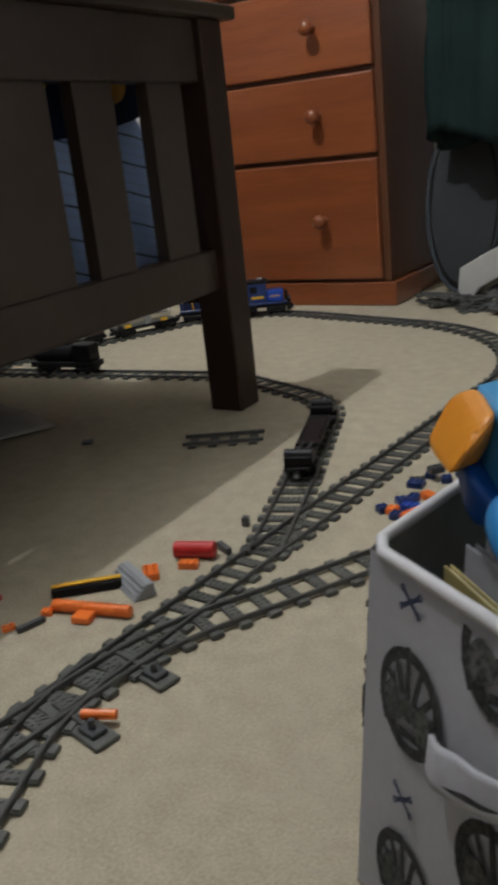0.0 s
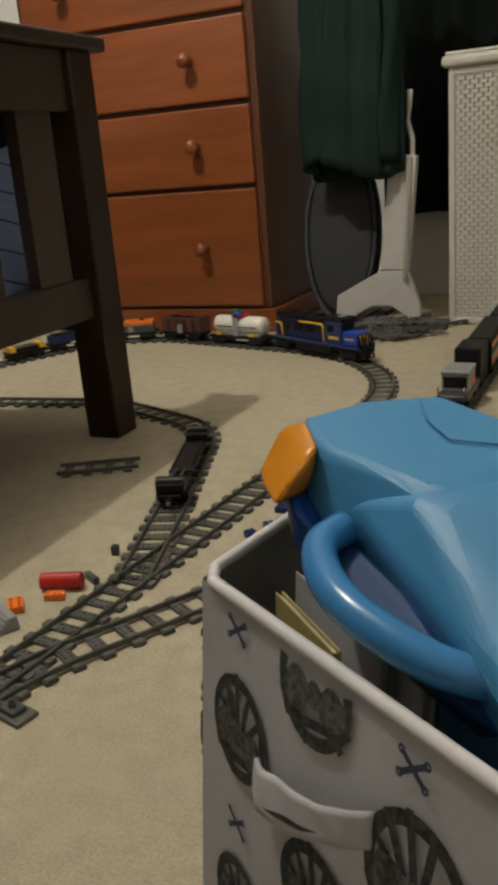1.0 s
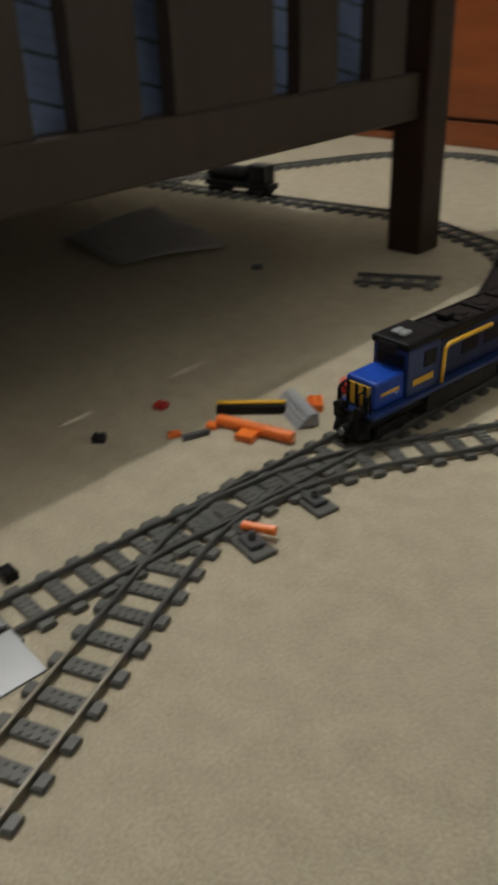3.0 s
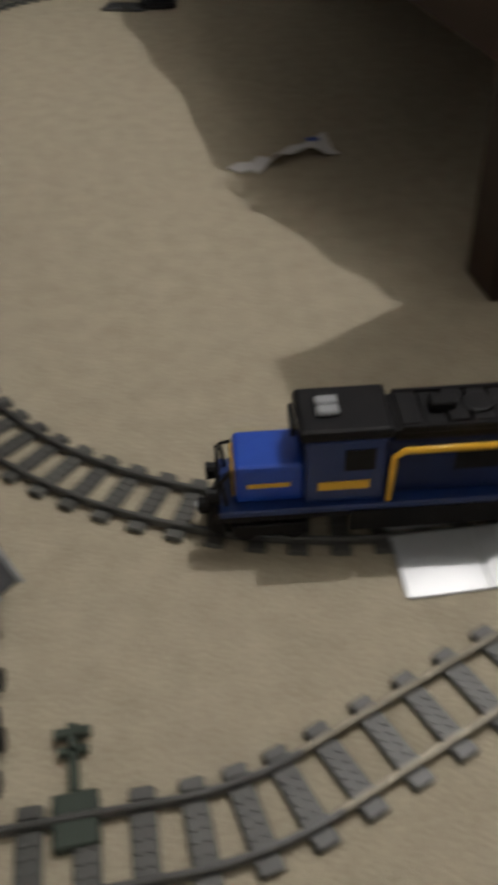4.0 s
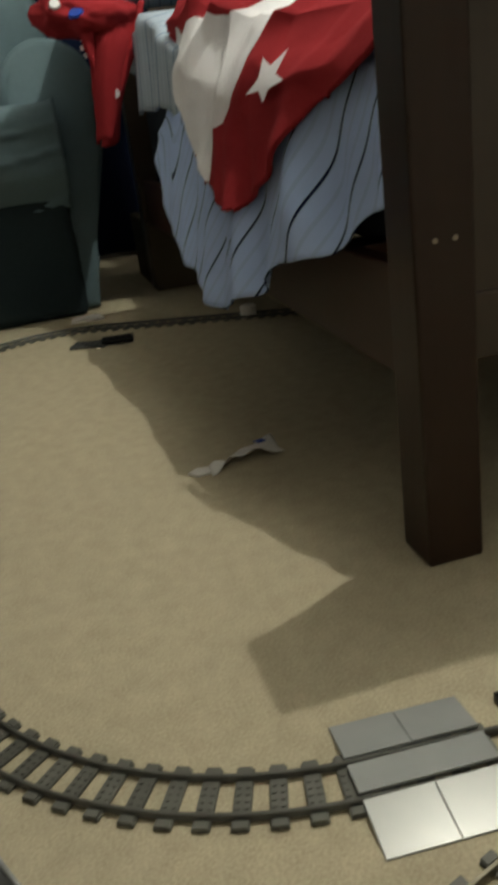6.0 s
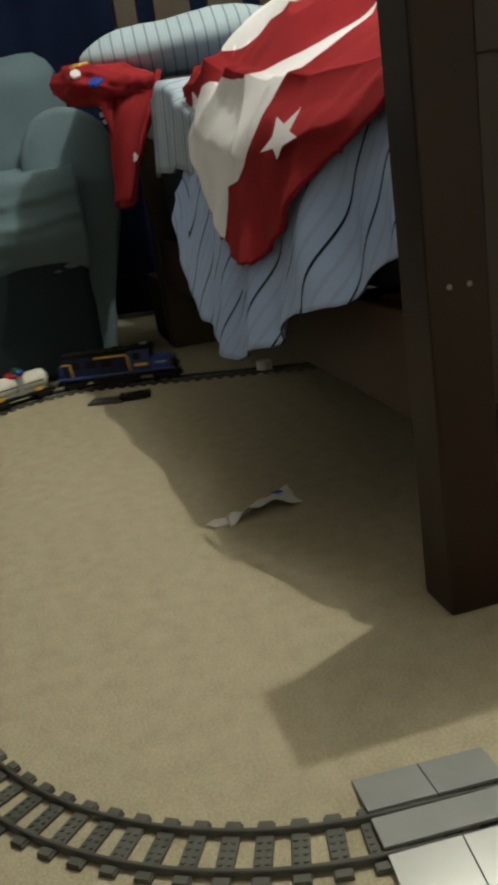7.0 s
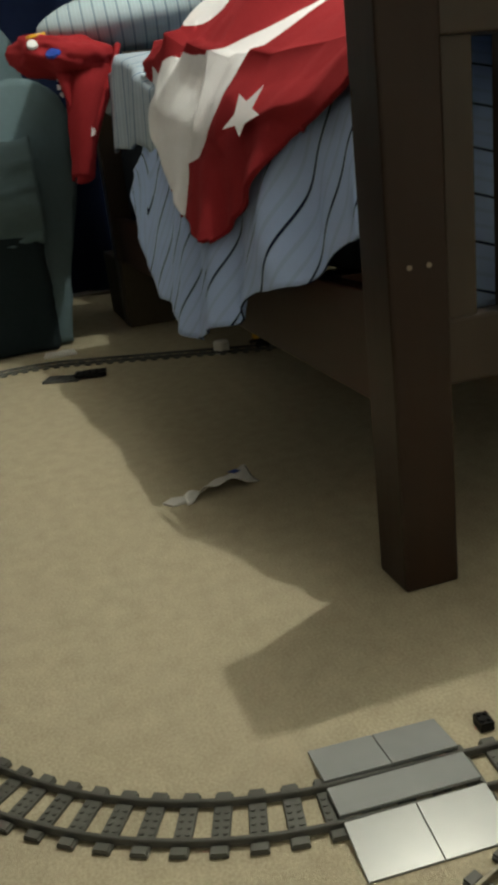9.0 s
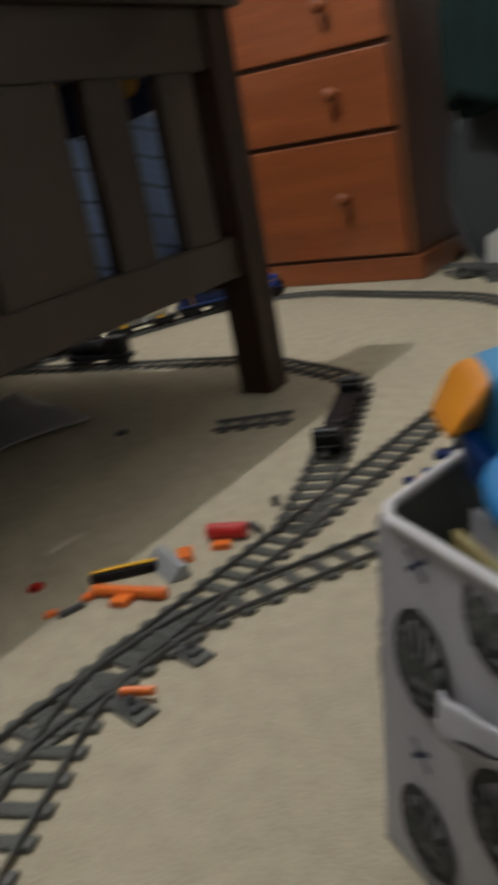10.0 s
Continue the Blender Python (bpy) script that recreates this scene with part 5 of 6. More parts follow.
def loco():
    ob = wagon_base("locomotive", "blue toy diesel locomotive with black roof and yellow handrails", 0.290, "toy locomotive")
    part("walkway", box(-0.142, 0.142, -0.028, 0.028, 0.0235, 0.028, 0.0008, seg=1), DARK_BLUE, ob)
    for y in (-0.0285, 0.0265):
        part("skirt", box(-0.06, 0.06, y, y + 0.002, 0.008, 0.0235, seg=1), BLACK, ob)
    nose = box(0.088, 0.132, -0.020, 0.020, 0.028, 0.055, 0.003)
    part("nose", nose, BLUE, ob, "bright blue bonnet")
    part("stripe", box(0.0315, 0.0335, -0.014, 0.014, 0.03, 0.05, m=pose(0.1, 0, 0)), YELLOW, ob, "yellow warning stripe")
    for n in range(3):
        part("chevron", box(0.1336, 0.1342, -0.016 + n * 0.011, -0.012 + n * 0.011, 0.03, 0.05), BLACK, ob)
    cab = part("cab", box(0.038, 0.088, -0.0235, 0.0235, 0.028, 0.073, 0.0015), DARK_BLUE, ob, "dark blue cab")
    for y in (-0.0240, 0.0235):
        part("cab_window", box(0.045, 0.064, y, y + 0.0008, 0.052, 0.067), BLACK, cab)
        part("cab_stripe", box(0.048, 0.080, y, y + 0.0006, 0.038, 0.044), YELLOW, cab)
    part("windscreen", box(0.0882, 0.0888, -0.018, 0.018, 0.057, 0.068), BLACK, cab)
    roof = box(0.034, 0.092, -0.0245, 0.0245, 0.073, 0.081, 0.003)
    part("cab_roof", roof, BLACK, cab, "black cab roof")
    for y in (-0.0095, 0.0005):
        part("roof_light", box(0.066, 0.080, y, y + 0.0085, 0.081, 0.0845, 0.001, seg=1), GREY, cab, "pale grey roof lamp")
    part("number_board", box(0.0925, 0.096, -0.012, 0.012, 0.070, 0.079, 0.001, seg=1), BLACK, cab)
    for y in (-0.0242, 0.0234):
        part("nose_stripe", box(0.097, 0.124, y * 0.84, y * 0.84 + 0.0008, 0.040, 0.043), YELLOW, ob)
    part("hood", box(-0.132, 0.038, -0.0185, 0.0185, 0.028, 0.068, 0.002), NAVY_PLASTIC, ob, "navy engine hood")
    part("hood_roof", box(-0.134, 0.034, -0.020, 0.020, 0.068, 0.076, 0.002), BLACK, ob, "black hood roof")
    for n in range(11):
        part("roof_plate", box(-0.131 + n * 0.0148, -0.1185 + n * 0.0148, -0.0165, 0.0165, 0.076, 0.0774 + 0.0008 * (n % 3), 0.0005, seg=1), BLACK, ob)
    for y in (-0.0205, 0.0175):
        part("roof_edge", box(-0.132, 0.030, y, y + 0.003, 0.0735, 0.0785, 0.0006, seg=1), BLACK, ob)
    part("exhaust", box(-0.006, 0.010, -0.006, 0.006, 0.0765, 0.0835, 0.001, seg=1), BLACK, ob)
    for x in (-0.10, -0.06, -0.02):
        part("fan", tube(0.011, 0.010, 0.0015, pose(x, 0, 0.0785), seg=16, bevel=0.001), BLACK, ob)
        for y in (-0.0192, 0.0185):
            part("grille", box(x - 0.014, x + 0.014, y, y + 0.0007, 0.044, 0.062), BLACK, ob)
    for y in (-0.0265, 0.0265):
        part("handrail", sweep([(0.036, y, 0.030), (0.034, y, 0.062), (0.028, y, 0.066), (-0.046, y, 0.066)], 0.0022, 8), YELLOW, ob, "yellow handrail", True)
        part("handrail", sweep([(-0.105, y, 0.028), (-0.110, y, 0.058), (-0.128, y, 0.058)], 0.0022, 8), YELLOW, ob, "yellow handrail", True)
        part("grab_rail", sweep([(0.138, y * 0.75, 0.028), (0.140, y * 0.75, 0.046), (0.134, y * 0.6, 0.05)], 0.0015, 6), BLACK, ob)
    for y in (-0.013, 0.013):
        part("buffer", tube(0.005, 0.006, 0.009, pose(0.1415, y, 0.030, 0, 90, 0), seg=12, bevel=0.0006), BLACK, ob)
        part("front_hoop", sweep([(0.1425, y - 0.006, 0.028), (0.1425, y - 0.006, 0.044), (0.1425, y, 0.049), (0.1425, y + 0.006, 0.044), (0.1425, y + 0.006, 0.028)], 0.0014, 6), BLACK, ob)
    part("hose", sweep([(0.144, 0.004, 0.026), (0.150, 0.006, 0.020), (0.148, 0.008, 0.012)], 0.002, 6), BLACK, ob)
    part("plough", hull([(0.140, -0.024, 0.004), (0.140, 0.024, 0.004), (0.140, -0.022, 0.024), (0.140, 0.022, 0.024), (0.152, -0.018, 0.006), (0.152, 0.018, 0.006), (0.146, 0.0, 0.024)], 0.001, 1), BLACK, ob)
    part("rear_end", box(-0.1415, -0.134, -0.018, 0.018, 0.028, 0.054, 0.001, seg=1), DARK_BLUE, ob)
    for y in (-0.012, 0.006):
        part("rear_stripe", box(-0.1424, -0.1416, y, y + 0.006, 0.030, 0.050), YELLOW, ob, "yellow rear stripe")
    return ob


def tank():
    ob = wagon_base("tank_wagon", "white toy tank wagon with a red and blue hatch", 0.195)
    body = part("tank", lathe([(0.003, -0.084), (0.016, -0.083), (0.0225, -0.078), (0.0235, -0.070), (0.0235, 0.070), (0.0225, 0.078), (0.016, 0.083), (0.003, 0.084)], 24, pose(0, 0, 0.050, 0, 90, 0)), WHITE, ob, "glossy white tank", True)
    for y in (-0.0238, 0.0232):
        part("line", box(-0.066, 0.066, y, y + 0.0006, 0.046, 0.0495), DARK_GREY, body)
        part("ladder", box(-0.009, 0.009, y * 1.08, y * 1.08 + 0.0012, 0.024, 0.072, seg=1), GREY, ob, "grey ladder")
        for x in (-0.062, 0.05):
            part("yellow_step", box(x - 0.010, x + 0.010, y * 1.03, y * 1.03 + 0.002, 0.0238, 0.032), YELLOW, ob)
    part("saddle", box(-0.075, 0.075, -0.018, 0.018, 0.0238, 0.031, 0.001, seg=1), GREY, ob)
    part("hatch_ring", lathe([(0.006, 0), (0.024, -0.002), (0.026, 0.002), (0.024, 0.006), (0.012, 0.007), (0.006, 0.005)], 20, pose(0, 0, 0.0725)), RED, ob, "red hatch ring", True)
    part("hatch", lathe([(0.013, 0), (0.014, 0.006), (0.010, 0.011), (0.001, 0.013)], 14, pose(0.004, -0.016, 0.076)), BLUE, ob, "blue hatch", True)
    part("valve", box(-0.010, 0.004, -0.024, -0.012, 0.084, 0.094, 0.001, seg=1), GREEN, ob, "green valve")
    return ob


def hopper():
    ob = wagon_base("hopper_wagon", "reddish-brown open toy hopper wagon", 0.165)
    for s in (-1, 1):
        part("side", hull([(x, s * y, z) for x, y, z in ((-0.078, 0.020, 0.024), (0.078, 0.020, 0.024), (-0.078, 0.0265, 0.062), (0.078, 0.0265, 0.062), (-0.078, 0.017, 0.024), (0.078, 0.017, 0.024), (-0.078, 0.0225, 0.062), (0.078, 0.0225, 0.062))], 0.0006, 1), BROWN, ob)
        part("end", box(s * 0.078 - 0.002, s * 0.078 + 0.002, -0.024, 0.024, 0.024, 0.066, 0.0008, seg=1), BROWN, ob)
        for x in (-0.05, -0.017, 0.017, 0.05):
            part("rib", box(x - 0.002, x + 0.002, s * 0.0250 - 0.0025, s * 0.0250 + 0.0025, 0.024, 0.064, 0.0005, seg=1), BROWN, ob)
        part("ladder", box(-0.010, 0.010, s * 0.029 - 0.0008, s * 0.029 + 0.0008, 0.022, 0.046), GREY, ob, "grey side ladder")
    # Black block added so the open inside reads dark.
    part("load", box(-0.074, 0.074, -0.018, 0.018, 0.024, 0.050, 0.004), BLACK, ob, "black block filling the inside")
    for s in (-1, 1):
        part("top_beam", box(-0.074, 0.074, s * 0.0195 - 0.0045, s * 0.0195 + 0.0045, 0.0605, 0.064, 0.0008, seg=1), BROWN, ob)
        part("end_deck", box(s * 0.061 - 0.015, s * 0.061 + 0.015, -0.0225, 0.0225, 0.0640, 0.0672, 0.0008, seg=1), BROWN, ob)
        part("end_wall", box(s * 0.046 - 0.0015, s * 0.046 + 0.0015, -0.015, 0.015, 0.045, 0.0640), BROWN, ob)
    return ob


def box_wagon():
    ob = wagon_base("box_wagon", "grey toy wagon with a bright orange two-part roof", 0.160)
    part("body", box(-0.070, 0.070, -0.0235, 0.0235, 0.0235, 0.043, 0.001, seg=1), DARK_GREY, ob, "dark grey body")
    for s in (-1, 1):
        r = part("roof_half", box(-0.068, 0.068, 0.0012 if s > 0 else -0.0225, 0.0225 if s > 0 else -0.0012, 0.0432, 0.055, 0.003), ORANGE, ob, "orange roof half")
    for x in (-0.03, 0.03):
        part("catch", tube(0.007, 0.006, 0.006, pose(x, 0, 0.055), seg=12), BLACK, ob)
    part("end_plate", box(-0.079, -0.071, -0.0235, 0.0235, 0.0236, 0.036, 0.001, seg=1), YELLOW, ob, "yellow end plate")
    for y in (-0.0245, 0.0240):
        part("side_plate", box(-0.012, 0.004, y, y + 0.0005, 0.026, 0.040), GREY, ob)
    return ob


def gondola():
    ob = wagon_base("gondola_wagon", "black toy wagon with dark blue sides", 0.165)
    part("body", box(-0.072, 0.072, -0.0235, 0.0235, 0.0235, 0.044, 0.001, seg=1), NAVY_PLASTIC, ob)
    part("lid", box(-0.066, 0.066, -0.015, 0.015, 0.044, 0.049, 0.002), BLACK, ob, "black lid")
    for n in range(6):
        part("lid_rib", box(-0.060 + n * 0.022, -0.052 + n * 0.022, -0.0152, 0.0152, 0.049, 0.0505, 0.0005, seg=1), BLACK, ob)
    for y in (-0.0245, 0.0240):
        part("label_plate", box(-0.006, 0.018, y, y + 0.0005, 0.018, 0.022), WHITE, ob)
    return ob


def flat_wagon():
    ob = wagon_base("flat_wagon", "black toy flat wagon with yellow end boards", 0.140)
    part("deck", box(-0.045, 0.045, -0.0235, 0.0235, 0.0236, 0.033, 0.001, seg=1), BLACK, ob)
    for s in (-1, 1):
        part("end_board", box(s * 0.057 - 0.010, s * 0.057 + 0.010, -0.0245, 0.0245, 0.0236, 0.037, 0.001, seg=1), YELLOW, ob, "yellow end board")
        for y in (-0.02, 0.02):
            part("stake", tube(0.0025, 0.002, 0.012, pose(s * 0.057, y, 0.037), seg=8), YELLOW, ob)
    return ob


VEHICLES = [(loco(), 0.181, 0.128), (tank(), 0.490, 0.070), (hopper(), 0.712, 0.050), (box_wagon(), 0.900, 0.048), (gondola(), 1.111, 0.042), (flat_wagon(), 1.264, 0.030)]
for (ob, _, _), size in zip(VEHICLES, ((1.20, 1.14, 1.32), (1.10, 1.12, 1.12), (0.94, 1.12, 1.10), (1.00, 1.12, 1.10), (0.86, 1.12, 1.08), (0.84, 1.12, 1.10))):
    for child in ob.children_recursive:
        child.data.transform(Matrix.Diagonal((*size, 1)))
STATIONS = [(-0.5, 0.0), (0, 0.368), (0.5, 0.765), (1.0, 1.14), (1.5, 1.53), (2.0, 1.90), (3.5, 2.87), (4.0, 3.257), (4.5, 3.672), (5.0, 4.082), (5.5, 4.437), (6.0, 4.87), (7.5, 6.20), (7.8, 6.455), (8.2, 6.815), (8.5, 7.08), (9.0, 7.42), (9.8, 7.915), (10.0, 8.05), (10.5, 8.42)]


def run_of_train(t):
    """How far the nose has gone along the loop, by a smooth curve through the stations."""
    for k in range(1, len(STATIONS) - 2):
        (t0, s0), (t1, s1), (t2, s2), (t3, s3) = STATIONS[k - 1:k + 3]
        if t <= t2 or k == len(STATIONS) - 3:
            m1, m2 = (s2 - s0) / (t2 - t0), (s3 - s1) / (t3 - t1)
            h = t2 - t1
            u = (t - t1) / h
            return (2 * u ** 3 - 3 * u * u + 1) * s1 + (u ** 3 - 2 * u * u + u) * h * m1 + (3 * u * u - 2 * u ** 3) * s2 + (u ** 3 - u * u) * h * m2
    return STATIONS[-1][1]


def black_wagon():
    ob = thing("black_wagon", pose(0, 0, 0.0095), "black toy flatbed wagon standing on the inner track", "toy wagon")
    part("frame", box(-0.165, 0.165, -0.017, 0.017, 0.014, 0.019, 0.0008, seg=1), BLACK, ob)
    for x in (-0.122, 0.122):
        wheels(ob, x)
    part("deck", box(-0.075, 0.062, -0.021, 0.021, 0.019, 0.0235, 0.001, seg=1), BLACK, ob)
    for s in (-1, 1):
        for n in range(7):
            part("stud", tube(0.0026, 0.0026, 0.0018, pose(-0.066 + n * 0.016, s * 0.016, 0.0235), seg=8), BLACK, ob)
        part("draw_rod", sweep([(0.058, s * 0.007, 0.024), (0.098, s * 0.007, 0.029), (0.124, s * 0.006, 0.029)], 0.0022, 8), DARK_GREY, ob, "dark grey rod", True)
    part("front_block", box(0.120, 0.160, -0.023, 0.023, 0.019, 0.036, 0.003), BLACK, ob)
    part("front_roller", tube(0.011, 0.011, 0.046, pose(0.146, 0.023, 0.034, 90), seg=16, bevel=0.001), BLACK, ob)
    part("front_step", box(0.104, 0.120, -0.019, 0.019, 0.019, 0.027, 0.001, seg=1), BLACK, ob)
    part("rear_block", box(-0.160, -0.108, -0.021, 0.021, 0.019, 0.033, 0.003), BLACK, ob)
    part("rear_roller", tube(0.010, 0.010, 0.040, pose(-0.128, 0.020, 0.033, 90), seg=16, bevel=0.001), BLACK, ob)
    part("rear_cap", tube(0.003, 0.0025, 0.003, pose(-0.128, 0.004, 0.0425), seg=8), GREY, ob, "pale stud")
    couplers(ob, 0.168)
    return ob


(pa, _), (pb, _) = on_route(INNER, 1.255), on_route(INNER, 1.50)
d = pb - pa
black_wagon().matrix_basis = pose((pa.x + pb.x) / 2, (pa.y + pb.y) / 2, 0.0095, 0, 0, math.degrees(math.atan2(d.y, d.x)))
far_cart = thing("black_toy_engine", pose(-1.455, 1.7445, 0.0095, 0, 0, 186.7), "small black toy engine on the track under the bed", "toy engine")
part("chassis", box(-0.10, 0.10, -0.022, 0.022, 0.016, 0.03, 0.002), BLACK, far_cart)
part("boiler", tube(0.02, 0.02, 0.12, pose(-0.03, 0, 0.048, 0, 90, 0), seg=16, bevel=0.002), BLACK, far_cart)
part("cab", box(-0.09, -0.035, -0.022, 0.022, 0.03, 0.075, 0.003), BLACK, far_cart)
wheels(far_cart, -0.06)
wheels(far_cart, 0.06)
CREAM = mat("cream_plastic", (0.62, 0.58, 0.50), 0.4)


def standing_train():
    """A second train that waits on the siding."""
    ob = thing("shunter", pose(-0.198, 1.925, 0.0095, 0, 0, -90), "grey toy shunter with orange side panels on the siding", "toy locomotive")
    part("frame", box(-0.07, 0.07, -0.026, 0.026, 0.014, 0.024, 0.001, seg=1), DARK_GREY, ob)
    wheels(ob, 0.036)
    wheels(ob, -0.036)
    part("cab", box(-0.03, 0.035, -0.024, 0.024, 0.024, 0.055, 0.002), GREY, ob)
    part("windscreen", box(0.0352, 0.0358, -0.02, 0.02, 0.030, 0.050), BLACK, ob)
    part("cab_roof", box(-0.034, 0.040, -0.025, 0.025, 0.055, 0.062, 0.002), GREY, ob)
    for y in (-0.0248, 0.0243):
        part("side_panel", box(-0.02, 0.012, y, y + 0.0006, 0.028, 0.046), ORANGE, ob)
    for y in (-0.022, 0.022):
        part("buffer_rail", sweep([(0.07, y, 0.024), (0.075, y, 0.036), (0.07, y, 0.040)], 0.0018, 6), DARK_GREY, ob)
    dark = thing("black_engine_unit", pose(-0.196, 2.06, 0.0095, 0, 0, -90), "black toy engine unit behind the shunter", "toy locomotive")
    part("frame", box(-0.05, 0.05, -0.024, 0.024, 0.014, 0.024), BLACK, dark)
    part("hood", box(-0.05, 0.045, -0.024, 0.024, 0.024, 0.078, 0.004), BLACK, dark)
    wheels(dark, 0.02)
    grow = [ob, dark]
    for n in range(2):
        car = thing("passenger_wagon", pose(-0.193 + 0.004 * n, 2.255 + 0.29 * n, 0.0095, 0, 0, -89), "black toy carriage with orange and cream side bands", "toy wagon", "standing train")
        part("frame", box(-0.125, 0.125, -0.024, 0.024, 0.014, 0.022), BLACK, car)
        part("body", box(-0.125, 0.125, -0.025, 0.025, 0.022, 0.070, 0.002), BLACK, car)
        part("roof", box(-0.126, 0.126, -0.021, 0.021, 0.070, 0.078, 0.003), BLACK, car)
        for y in (-0.0262, 0.0254):
            part("orange_band", box(-0.124, 0.124, y, y + 0.0008, 0.058, 0.066), ORANGE, car)
            part("cream_band", box(-0.124, 0.124, y, y + 0.0008, 0.034, 0.042), CREAM, car)
            part("lower_band", box(-0.124, 0.124, y, y + 0.0008, 0.024, 0.032), ORANGE, car)
        wheels(car, 0.085)
        wheels(car, -0.085)
        grow.append(car)
    for big in grow:
        for child in big.children_recursive:
            child.data.transform(Matrix.Diagonal((1.08, 1.2, 1.15, 1)))


standing_train()


# ---- toy car, buggies and signal by the cabinet ----
TYRE = mat("black_rubber", (0.012, 0.012, 0.012), 0.75, second=(0.02, 0.02, 0.02), scale=60, bump=0.4, bump_scale=400)


def tyre(parent, m, r, w):
    prof = [(r * 0.45, -w / 2), (r * 0.85, -w / 2), (r * 0.97, -w * 0.36), (r, -w * 0.15), (r, w * 0.15), (r * 0.97, w * 0.36), (r * 0.85, w / 2), (r * 0.45, w / 2)]
    t = part("wheel", lathe([(0.0005, -w * 0.3), (r * 0.45, -w * 0.32)] + prof[1:-1] + [(r * 0.45, w * 0.32), (0.0005, w * 0.3)], 24, m), TYRE, parent, "black rubber tyre", True)
    tread = bmesh.new()
    for k in range(18):
        box(r * 0.97, r * 1.04, -r * 0.07, r * 0.07, -w * 0.42, w * 0.42, bm=tread, m=m @ pose(0, 0, 0, 0, 0, 20 * k))
    part("tread", tread, TYRE, t)
    part("hub", tube(r * 0.3, r * 0.25, w * 0.7, m @ pose(0, 0, -w * 0.35), seg=12), DARK_GREY, t)


def toy_car():
    ob = thing("toy_buggy", pose(-0.562, -0.073, 0.028, 0, 0, 219), "green, red and white toy racing buggy with fat black tyres", "toy car")
    part("chassis", hull([(x, y, z) for x, y, z in ((-0.07, -0.016, -0.004), (-0.07, 0.010, -0.004), (0.06, -0.014, -0.004), (0.06, 0.010, -0.004), (-0.06, -0.012, 0.010), (-0.06, 0.008, 0.010), (0.05, -0.010, 0.010), (0.05, 0.008, 0.010))], 0.002, 2), BLACK, ob)
    part("red_deck", box(-0.022, 0.045, -0.007, 0.007, 0.0102, 0.0165, 0.001, seg=1), RED, ob, "red top deck")
    part("green_body", hull([(-0.065, -0.030, 0.006), (0.022, -0.030, 0.004), (-0.060, -0.013, 0.022), (0.02, -0.013, 0.013), (-0.055, -0.026, 0.018), (0.0, -0.030, 0.012), (-0.065, -0.013, 0.0), (0.022, -0.013, 0.0)], 0.003, 2), GREEN, ob, "green side pod")
    part("number_disc", tube(0.010, 0.010, 0.001, pose(-0.004, -0.0275, 0.0150, 38, 0, 0), seg=20), WHITE, ob, "white round sticker")
    for n in range(3):
        part("number_mark", box(-0.0085 + n * 0.0035, -0.0065 + n * 0.0035, -0.004, 0.004, 0.0012, 0.0016, m=pose(-0.001, -0.0275, 0.0150, 38, 0, 0)), RED, ob)
    part("white_nose", sweep([(0.050, -0.016, 0.010), (0.060, -0.012, 0.013), (0.064, 0.0, 0.014), (0.062, 0.006, 0.013)], 0.004, 8), WHITE, ob, "white nose bar", True)
    part("white_strut", box(-0.005, 0.048, -0.044, -0.038, -0.004, 0.004, 0.001, seg=1), WHITE, ob)
    part("windscreen", hull([(-0.074, -0.020, 0.006), (-0.074, 0.020, 0.006), (-0.094, -0.018, 0.012), (-0.094, 0.018, 0.012), (-0.078, -0.018, 0.030), (-0.078, 0.018, 0.030)], 0.002, 2), DARK_GREY, ob, "dark grey cockpit cover")
    for y in (-0.019, 0.0, 0.019):
        part("cockpit_frame", sweep([(-0.073, y, 0.008), (-0.0765, y, 0.031), (-0.095, y, 0.012)], 0.0018, 6), GREY, ob, "pale grey frame bar")
    part("cockpit_frame", sweep([(-0.0765, -0.019, 0.031), (-0.0765, 0.019, 0.031)], 0.0018, 6), GREY, ob, "pale grey frame bar")
    tyre(ob, pose(0.048, 0.016, 0.003, 90), 0.023, 0.020)
    tyre(ob, pose(-0.044, 0.017, 0.004, 90), 0.025, 0.022)
    tyre(ob, pose(-0.048, -0.030, 0.006, 74), 0.030, 0.024)
    part("fender", sweep([(-0.048 + 0.032 * math.cos(radians(a)), -0.014, 0.008 + 0.032 * math.sin(radians(a))) for a in range(-20, 201, 20)], 0.0065, 8), GREEN, ob, "green wheel fender", True)
    tyre(ob, pose(0.052, -0.032, 0.000, 90), 0.024, 0.018)
    for child in ob.children_recursive:
        child.data.transform(Matrix.Diagonal((1.12, -1.12, 1.12, 1)))
        child.data.flip_normals()


toy_car()


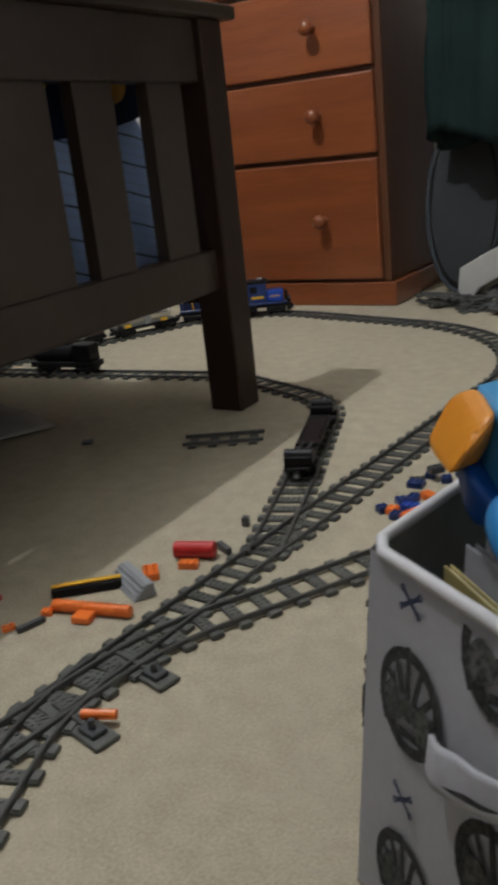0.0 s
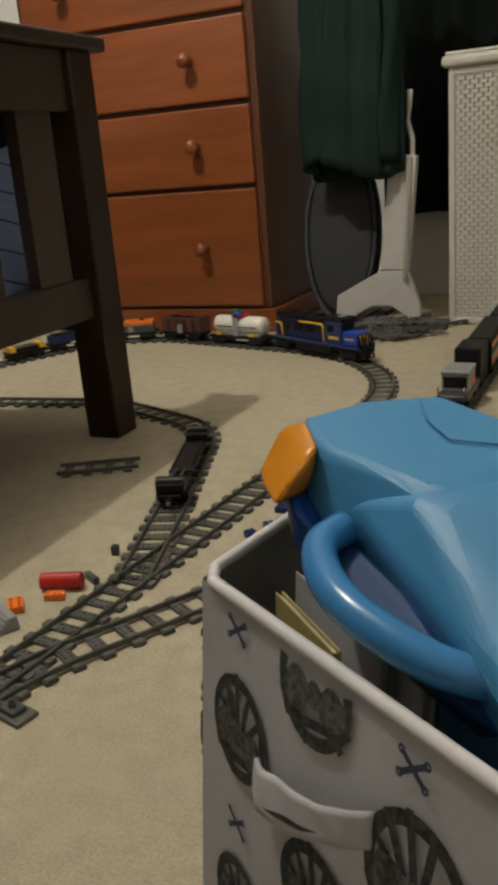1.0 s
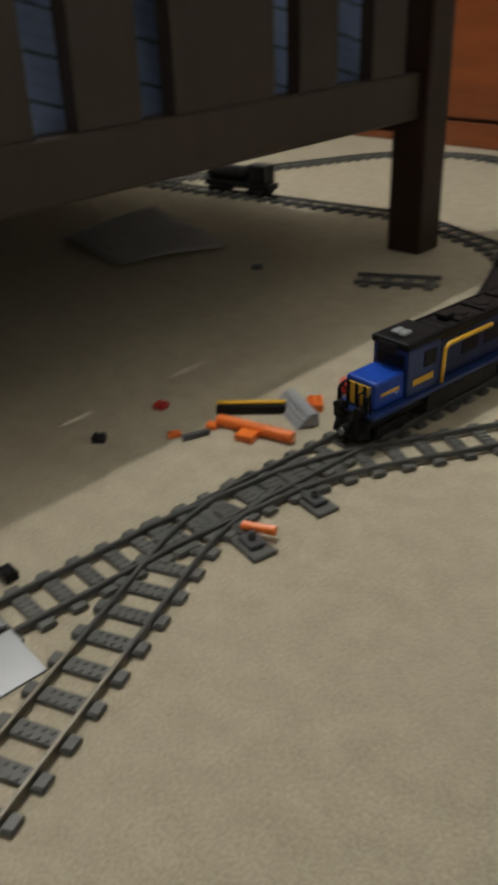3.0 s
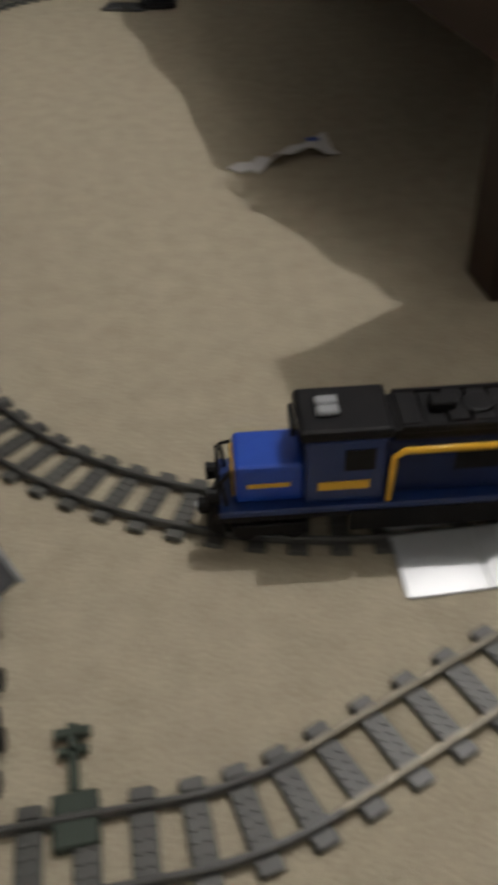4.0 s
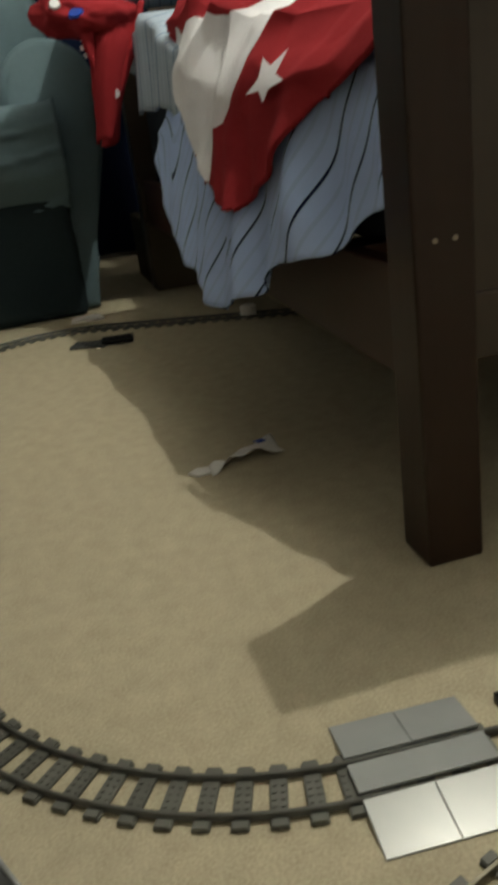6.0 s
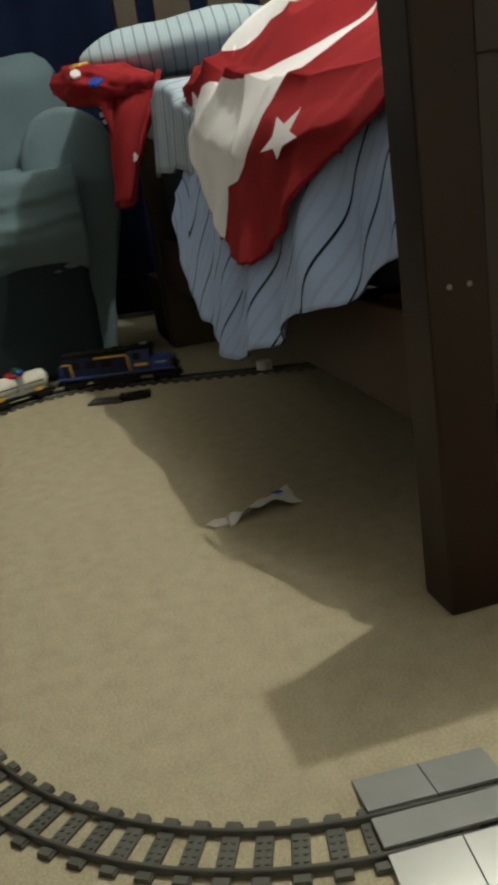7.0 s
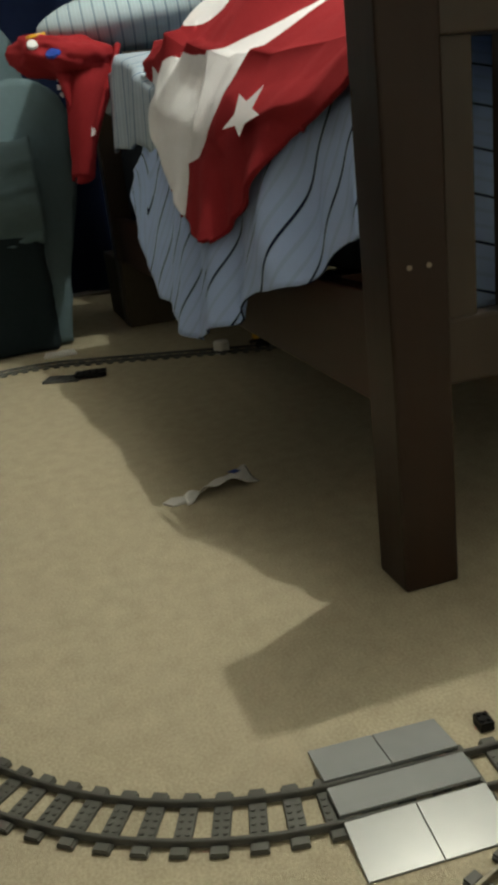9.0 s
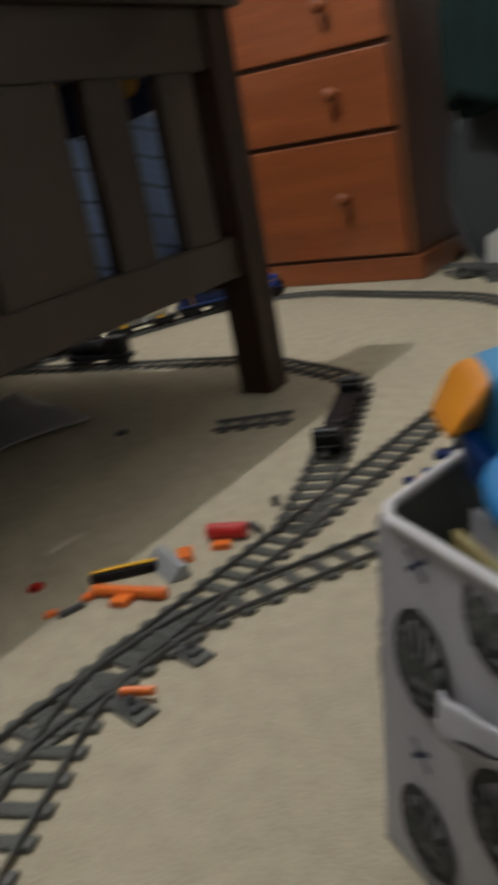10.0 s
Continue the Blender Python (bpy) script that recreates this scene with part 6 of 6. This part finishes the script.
def mini_buggy(x, y, a):
    ob = thing("mini_vehicle", pose(x, y, 0, 0, 0, a), "tiny black and yellow toy vehicle with a white printed top", "toy car", "tiny vehicles")
    part("chassis", box(-0.020, 0.020, -0.012, 0.012, 0.004, 0.012, 0.001, seg=1), BLACK, ob)
    part("white_top", box(-0.008, 0.014, -0.010, 0.010, 0.012, 0.020, 0.001, seg=1), WHITE, ob)
    part("print", box(-0.002, 0.008, -0.004, 0.004, 0.0201, 0.0206), DARK_GREY, ob)
    for yy in (-0.014, 0.010):
        part("yellow_side", box(-0.018, -0.006, yy, yy + 0.004, 0.006, 0.013, 0.0008, seg=1), YELLOW, ob)
    for xx in (-0.012, 0.012):
        for yy in (-0.0165, 0.0115):
            part("wheel", tube(0.0065, 0.0065, 0.005, pose(xx, yy + 0.005, 0.0065, 90), seg=12), BLACK, ob)
    for child in ob.children_recursive:
        child.data.transform(Matrix.Diagonal((1.25, 1.2, 1.25, 1)))


mini_buggy(-0.425, -0.030, 175)
mini_buggy(-0.378, -0.028, 176)
SIGN = mat("dark_olive_plastic", (0.03, 0.045, 0.03), 0.45)
signal = thing("toy_signal", pose(-0.335, 0.036, 0, 0, 0, 180), "dark green toy signal post lying on the carpet", "toy signal")
part("foot", box(-0.022, 0.012, -0.014, 0.014, 0, 0.008, 0.001, seg=1), SIGN, signal)
part("post", box(0.012, 0.060, -0.003, 0.003, 0.002, 0.008, 0.0008, seg=1), SIGN, signal)
part("cross_arm", box(0.050, 0.056, -0.012, 0.012, 0.002, 0.009, 0.0008, seg=1), SIGN, signal)
part("cross_arm", box(0.038, 0.043, -0.010, 0.010, 0.002, 0.008, 0.0008, seg=1), SIGN, signal)


# ---- what moves ----
def motions():
    for ob, back, half in VEHICLES:
        rows = []
        for n in range(51):
            t = n * 0.2
            s = run_of_train(t) - back
            (a, _), (b, _) = on_route(MAIN, s + half), on_route(MAIN, s - half)
            d = a - b
            rows.append((t, pose((a.x + b.x) / 2, (a.y + b.y) / 2, 0.0095, 0, 0, math.degrees(math.atan2(d.y, d.x)))))
        walk(ob, rows)


motions()
